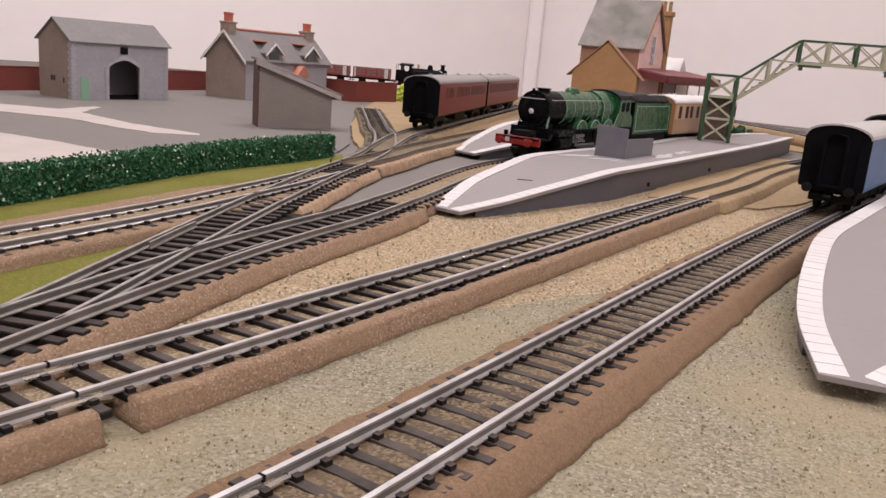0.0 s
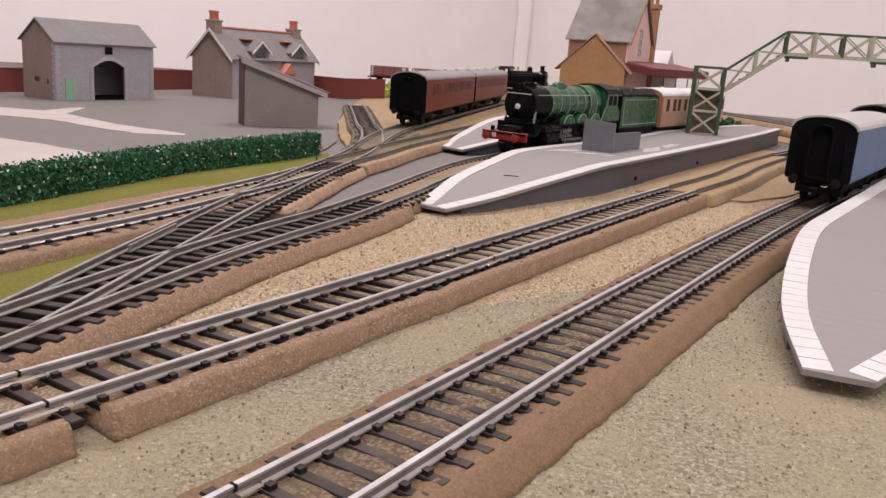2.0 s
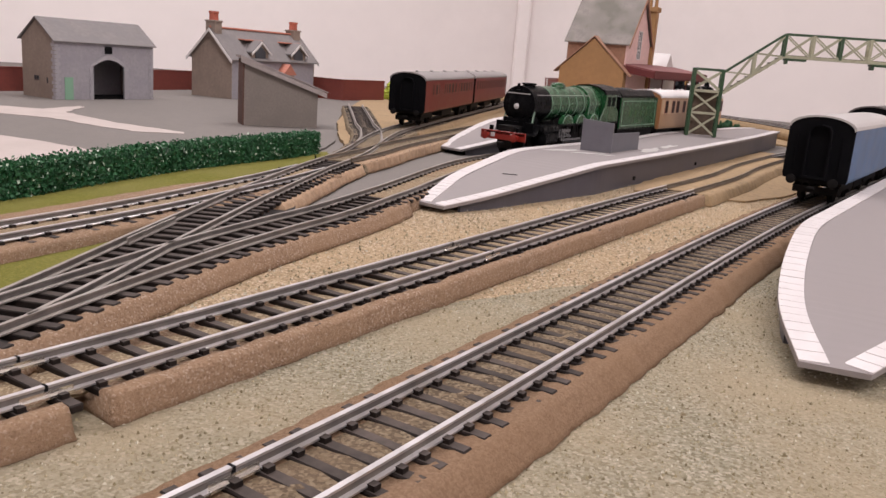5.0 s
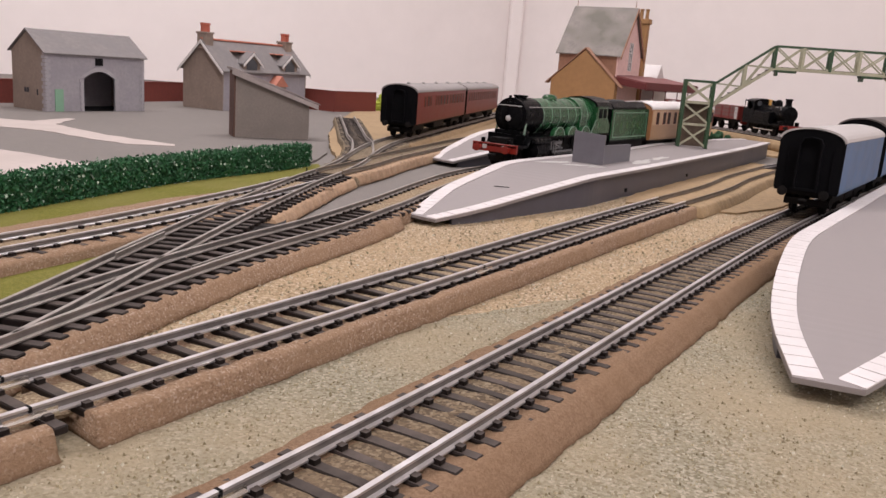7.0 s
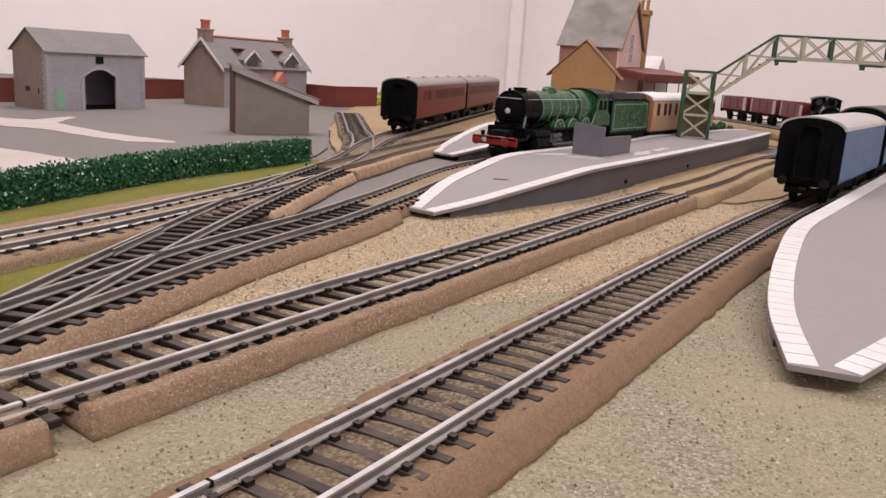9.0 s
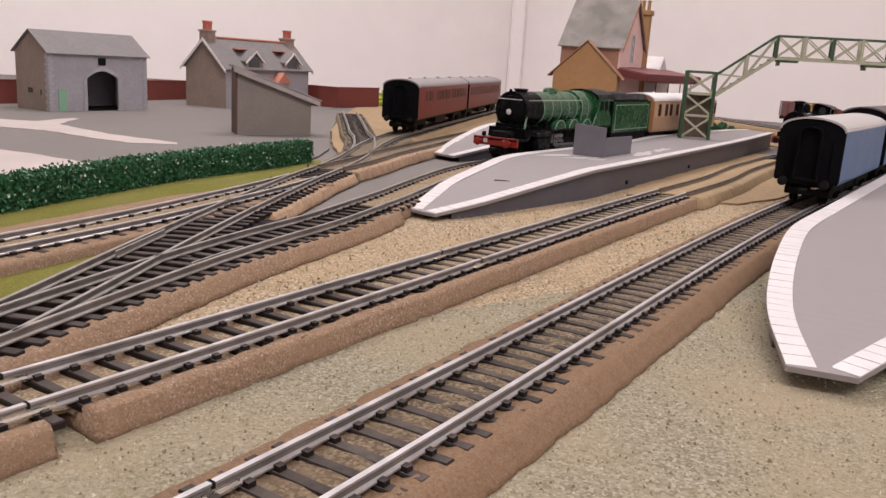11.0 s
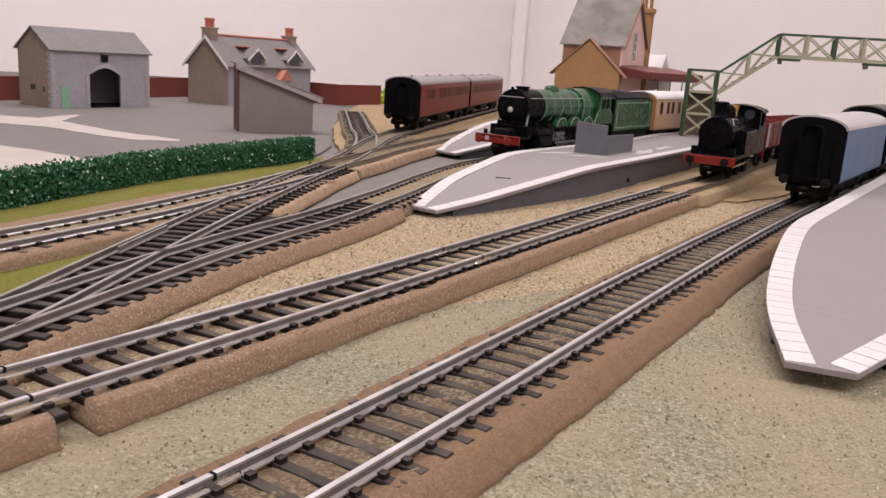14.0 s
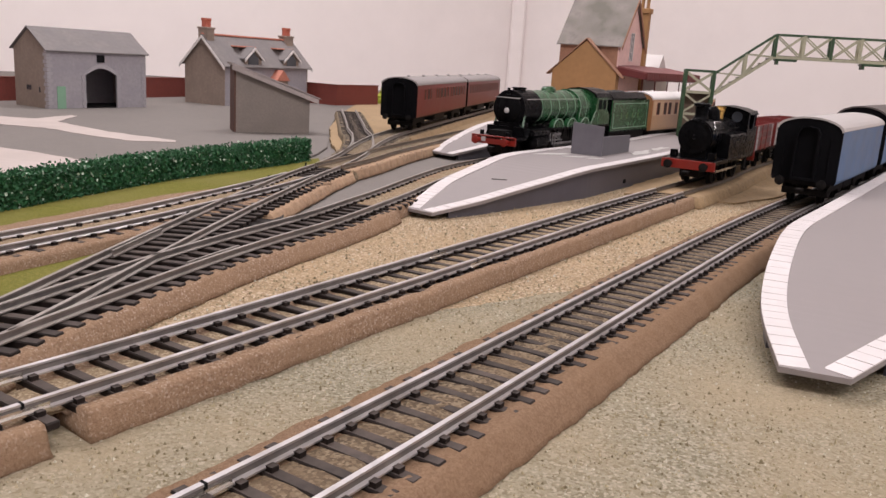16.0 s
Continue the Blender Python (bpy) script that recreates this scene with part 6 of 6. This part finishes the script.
    for s in (-1, 1):
        for y in (-0.076, -0.1025, -0.129):
            bm = bmesh.new()
            arc = [(y + 0.0098 * math.cos(math.radians(a)), 0.0212 + 0.0078 * math.sin(math.radians(a))) for a in range(0, 181, 15)]
            prism(bm, arc, *sorted((s * 0.0128, s * 0.0168)), "x")
            sp = part("splasher", bm, LOCOGREEN, root)
            bm = bmesh.new()
            rim = [(y + 0.0101 * math.cos(math.radians(a)), 0.0212 + 0.0081 * math.sin(math.radians(a))) for a in range(0, 181, 15)]
            inn = [(y + 0.0093 * math.cos(math.radians(a)), 0.0212 + 0.0073 * math.sin(math.radians(a))) for a in range(180, -1, -15)]
            prism(bm, rim + inn, *sorted((s * 0.0166, s * 0.0170)), "x")
            part("splasher_rim", bm, LINING, sp, "white lined rim")
        bm = bmesh.new()
        tube(bm, (s * 0.0137, -0.120, 0.0432), (s * 0.0131, -0.024, 0.0432), 0.0003, n=6)
        part("handrail", bm, RODSTEEL, root)
        bm = bmesh.new()
        box(bm, *sorted((s * 0.0120, s * 0.0180)), -0.058, -0.033, 0.0085, 0.0172, 0.0014)
        lathe(bm, [(0.0050, 0), (0.0052, 0.0008), (0.0052, 0.0012), (0.0030, 0.0018), (0.0012, 0.0024)], 16, Matrix.Translation((s * 0.0148, -0.0335, 0.0125)) @ LONG)
        part("cylinder", bm, LOCOBLACK, root)
        bm = bmesh.new()
        tube(bm, (s * 0.0160, -0.058, 0.0190), (s * 0.0160, -0.030, 0.0190), 0.0024, n=12)
        tube(bm, (s * 0.0160, -0.030, 0.0190), (s * 0.0160, -0.0265, 0.0190), 0.0012, n=8)
        part("valve_chest", bm, LOCOBLACK, root)
        bm = bmesh.new()
        for k in range(3):
            box(bm, *sorted((s * 0.0172, s * 0.0180)), -0.0690 + k * 0.0045, -0.0675 + k * 0.0045, 0.0085 + k * 0.002, 0.0190)
        tube(bm, (s * 0.0175, -0.0800, 0.0120), (s * 0.0175, -0.0740, 0.0195), 0.0006, n=6)
        tube(bm, (s * 0.0175, -0.0640, 0.0175), (s * 0.0175, -0.0770, 0.0140), 0.0006, n=6)
        part("valve_gear", bm, DULLROD, root, "dull steel valve gear links")
        bm = bmesh.new()
        box(bm, s * 0.0105 - 0.0013, s * 0.0105 + 0.0013, -0.0030, -0.0008, 0.0172, 0.0205, 0.0003)
        part("front_lamp_iron", bm, LOCOBLACK, root)
        bm = bmesh.new()
        box(bm, *sorted((s * 0.0168, s * 0.0175)), -0.083, -0.058, 0.0128, 0.0138)
        box(bm, *sorted((s * 0.0160, s * 0.0166)), -0.1300, -0.074, 0.0080, 0.0094)
        box(bm, *sorted((s * 0.0170, s * 0.0176)), -0.1020, -0.064, 0.0100, 0.0116)
        box(bm, *sorted((s * 0.0172, s * 0.0178)), -0.0800, -0.066, 0.0165, 0.0185)
        part("driving_rod", bm, DULLROD, root, "steel driving rods")
        bm = bmesh.new()
        prism(bm, [(-0.1835, 0.0225), (-0.150, 0.0225), (-0.143, 0.0225), (-0.150, 0.0330), (-0.152, 0.0452), (-0.1760, 0.0452), (-0.1770, 0.034), (-0.1835, 0.030)], *sorted((s * 0.0158, s * 0.0166)), "x")
        cab = part("cab_side", bm, LOCOGREEN, root)
        bm = bmesh.new()
        for y0, y1 in ((-0.163, -0.156), (-0.173, -0.166)):
            box(bm, *sorted((s * 0.0165, s * 0.0168)), y0, y1, 0.0350, 0.0425)
        part("cab_window", bm, BLACK, cab)
        bm = bmesh.new()
        prism(bm, [(-0.1425, 0.0232), (-0.1405, 0.0232), (-0.1490, 0.0335), (-0.1505, 0.0335)], *sorted((s * 0.0166, s * 0.0168)), "x")
        part("cab_lining", bm, LINING, cab)
        bm = bmesh.new()
        prism(bm, [(-0.024, 0.0235), (-0.022, 0.0235), (-0.0255, 0.0360), (-0.0268, 0.0360)], s * 0.0115 - 0.0004, s * 0.0115 + 0.0004, "x")
        part("front_stay", bm, LINING, root)
    bm = bmesh.new()
    roof = [(-0.0170, 0.0448), (-0.0150, 0.0478), (-0.0085, 0.0508), (0, 0.0518), (0.0085, 0.0508), (0.0150, 0.0478), (0.0170, 0.0448)]
    prism(bm, roof + [(x * 0.95, z - 0.001) for x, z in roof[::-1]], -0.1840, -0.150, "y")
    part("cab_roof", bm, LOCOBLACK, root)
    bm = bmesh.new()
    prism(bm, [(0.0160, 0.0225)] + roof[::-1] + [(-0.0160, 0.0225)], -0.1525, -0.1512, "y")
    part("cab_front", bm, LOCOGREEN, root)
    for y in (-0.076, -0.1025, -0.129):
        wheelset(root, y, 0.0125)
    for y, r in ((-0.020, 0.0062), (-0.044, 0.0062), (-0.160, 0.0072)):
        wheelset(root, y, r)


def tender(m):
    root = thing("locomotive_tender", m, "apple green coal tender with white lined side panels", "tender")
    L = 0.100
    bm = bmesh.new()
    box(bm, -0.0165, 0.0165, -L, -0.004, 0.0150, 0.0165)
    part("footplate", bm, LOCOBLACK, root)
    for s in (-1, 1):
        bm = bmesh.new()
        box(bm, *sorted((s * 0.0154, s * 0.0164)), -L + 0.001, -0.006, 0.0165, 0.0440)
        side = part("tank_side", bm, LOCOGREEN, root)
        bm = bmesh.new()
        a, b, c, d = -L + 0.005, -0.010, 0.0185, 0.0415
        for y0, y1, z0, z1 in ((a, b, c, c + 0.0009), (a, b, d - 0.0009, d), (a, a + 0.0009, c, d), (b - 0.0009, b, c, d)):
            box(bm, *sorted((s * 0.0164, s * 0.01655)), y0, y1, z0, z1)
        part("lining_frame", bm, LINING, side, "pale lining frame")
        for k in range(4):
            bm = bmesh.new()
            y = -0.029 - k * 0.0140
            box(bm, *sorted((s * 0.0164, s * 0.0165)), y - 0.0014, y + 0.0014, 0.0270, 0.0325)
            part("letter_bar", bm, GOLD, side, "dull gold letter bar")
        bm = bmesh.new()
        prism(bm, [(s * 0.0164, 0.0440), (s * 0.0164, 0.0458), (s * 0.0120, 0.0510), (s * 0.0110, 0.0505), (s * 0.0154, 0.0454), (s * 0.0154, 0.0440)], -L + 0.010, -0.006, "y")
        part("coal_plate", bm, LOCOBLACK, root)
        bm = bmesh.new()
        box(bm, s * 0.0135 - 0.0007, s * 0.0135 + 0.0007, -L + 0.004, -0.008, 0.0055, 0.0150)
        part("side_frame", bm, FRAMEBLACK, root)
    for y in (-L, -0.007):
        bm = bmesh.new()
        box(bm, -0.0154, 0.0154, y, y + 0.001, 0.0165, 0.0445)
        part("tank_end", bm, LOCOBLACK, root)
    bm = bmesh.new()
    box(bm, -0.0153, 0.0153, -L + 0.002, -0.008, 0.0430, 0.0442)
    part("tank_top", bm, LOCOBLACK, root)
    bm = bmesh.new()
    bmesh.ops.create_grid(bm, x_segments=14, y_segments=30, size=1)
    for v in bm.verts:
        x, y = v.co.x, v.co.y
        v.co = Vector((x * 0.0125, -0.047 + y * 0.037, 0.0440 + 0.0080 * (1 - x * x) * (1 - abs(y) ** 3) + random.uniform(-0.0006, 0.0006)))
    part("coal_load", bm, COAL, root)
    for y in (-0.018, -0.040, -0.062, -0.084):
        wheelset(root, y, 0.0080)
    buffers(root, -L, -1)


EH = Vector((0.55, 0.835)).normalized()
express_engine(on_line(0.0315, 0.6040, -EH.x, -EH.y) @ Matrix.Diagonal((1.05, 0.93, 1.05, 1)))
TH = Vector((0.545, 0.838)).normalized()
tender(on_line(0.0315 + EH.x * 0.1725, 0.6040 + EH.y * 0.1725, -TH.x, -TH.y))
WIN_TAN = [(0.012 + k * 0.0165 + 0.003 * (k % 2), 0.012 + k * 0.0165 + 0.003 * (k % 2) + 0.0075, 0.0295, 0.0410) for k in range(12)]
coach("passenger_coach", on_line(0.1845, 0.8385, -0.56, -0.83), 0.205, TAN, WHITEROOF, TEAK, "teak and cream panelled coach with a white roof", WIN_TAN, cream=CREAM)

WIN_A = []
for k, (a, w) in enumerate(((0.030, 0.006), (0.043, 0.009), (0.056, 0.005), (0.083, 0.006), (0.094, 0.006), (0.104, 0.011), (0.121, 0.011), (0.139, 0.008), (0.158, 0.006), (0.170, 0.011), (0.187, 0.011), (0.204, 0.011), (0.222, 0.008), (0.238, 0.006))):
    WIN_A.append((a, a + w, 0.0300, 0.0400))
MH = Vector((0.196, 0.9806))
coach("passenger_coach", on_line(-0.0520, 0.797, -MH.x, -MH.y), 0.258, MAROON, ROOFGREY, COACHEND, "maroon corridor coach with a grey roof, standing", WIN_A, "maroon coaches")
MH2 = Vector((0.208, 0.978))
coach("passenger_coach", on_line(-0.0520 + MH.x * 0.268, 0.797 + MH.y * 0.268, -MH2.x, -MH2.y), 0.258, MAROON, ROOFGREY, COACHEND, "maroon corridor coach with many windows, standing", [(0.012 + k * 0.0166, 0.012 + k * 0.0166 + 0.0085, 0.0300, 0.0405) for k in range(14)], "maroon coaches")
BH = Vector((0.5665, 0.824)).normalized()
coach("parcels_van", on_line(0.2088, 0.4810, -BH.x, -BH.y), 0.158, BLUE, BLUEROOF, COACHEND, "blue parcels van with pale roof and dark corridor end", [], "blue train")
coach("parcels_van", on_line(0.2088 + BH.x * 0.178, 0.4810 + BH.y * 0.178, -BH.x, -BH.y), 0.250, BLUE, ROOFBROWN, COACHEND, "taller blue parcels van with a weathered brown roof", [], "blue train", ze=0.0470, zt=0.0560)

# ---- the running goods train ----
ENGINE, ENGINE_WHEELS, ENGINE_RADIUS = tank_engine()
WAGON = open_wagon()
WAGONS = [WAGON] + [copy_thing(WAGON, Matrix()) for _ in range(2)]
TRAIN_LINE = LOOP[::-1] + B_LINE[::-1][1:]
# seconds and how far the engine's front has come along the line
TRAIN_TIMES = [(0.0, 0.675), (1.5, 0.846), (2.7, 0.985), (4.5, 1.205), (6.3, 1.430), (7.0, 1.515), (8.0, 1.621), (9.0, 1.703), (10.0, 1.786), (11.0, 1.868), (11.5, 1.920), (12.0, 1.985), (12.5, 2.044), (13.0, 2.103), (13.5, 2.150), (14.0, 2.176), (14.5, 2.193), (15.0, 2.207), (15.5, 2.211), (16.0, 2.211)]


def along(t):
    ts, ss = zip(*TRAIN_TIMES)
    n = len(ts)
    slope = []
    for i in range(n):
        a, b = max(i - 1, 0), min(i + 1, n - 1)
        slope.append((ss[b] - ss[a]) / (ts[b] - ts[a]))
    slope[-1] = slope[-2] = 0.0
    for i in range(n - 1):
        if ts[i] <= t <= ts[i + 1]:
            h = ts[i + 1] - ts[i]
            k = (t - ts[i]) / h
            return (2 * k ** 3 - 3 * k * k + 1) * ss[i] + (k ** 3 - 2 * k * k + k) * h * slope[i] + (3 * k * k - 2 * k ** 3) * ss[i + 1] + (k ** 3 - k * k) * h * slope[i + 1]
    return ss[-1]


def motions():
    places, heads = spline(TRAIN_LINE, 0.002)

    def place(s):
        x = s / 0.002
        i = min(max(int(x), 0), len(places) - 2)
        return places[i].lerp(places[i + 1], x - i)

    def stand(s, half):
        a, b = place(s - half), place(s + half)
        c, d = (a + b) / 2, b - a
        climb = rise(b.x, b.y) - rise(a.x, a.y)
        return Matrix.Translation((0, 0, rise(c.x, c.y))) @ on_line(c.x, c.y, d.x, d.y) @ Matrix.Rotation(math.atan2(climb, d.length), 4, "X")

    times = [k / 10 for k in range(161)]
    walk(ENGINE, [(t, stand(along(t) - 0.0559, 0.027)) for t in times])
    for k, wagon in enumerate(WAGONS):
        back = 0.1118 + 0.006 + 0.0422 + k * 0.0845
        walk(wagon, [(t, stand(along(t) - back, 0.020)) for t in times])
        for wheel in [c for c in wagon.children if c.name.startswith("wheelset")]:
            rest = wheel.matrix_basis.copy()
            walk(wheel, [(t, rest @ Matrix.Rotation(-(along(t) - along(0)) / 0.0062 % (2 * math.pi), 4, "X")) for t in [q / 30 for q in range(0, 481, 2)]])
    for wheel in ENGINE_WHEELS:
        rest = wheel.matrix_basis.copy()
        walk(wheel, [(t, rest @ Matrix.Rotation(-(along(t) - along(0)) / ENGINE_RADIUS % (2 * math.pi), 4, "X")) for t in times])


motions()
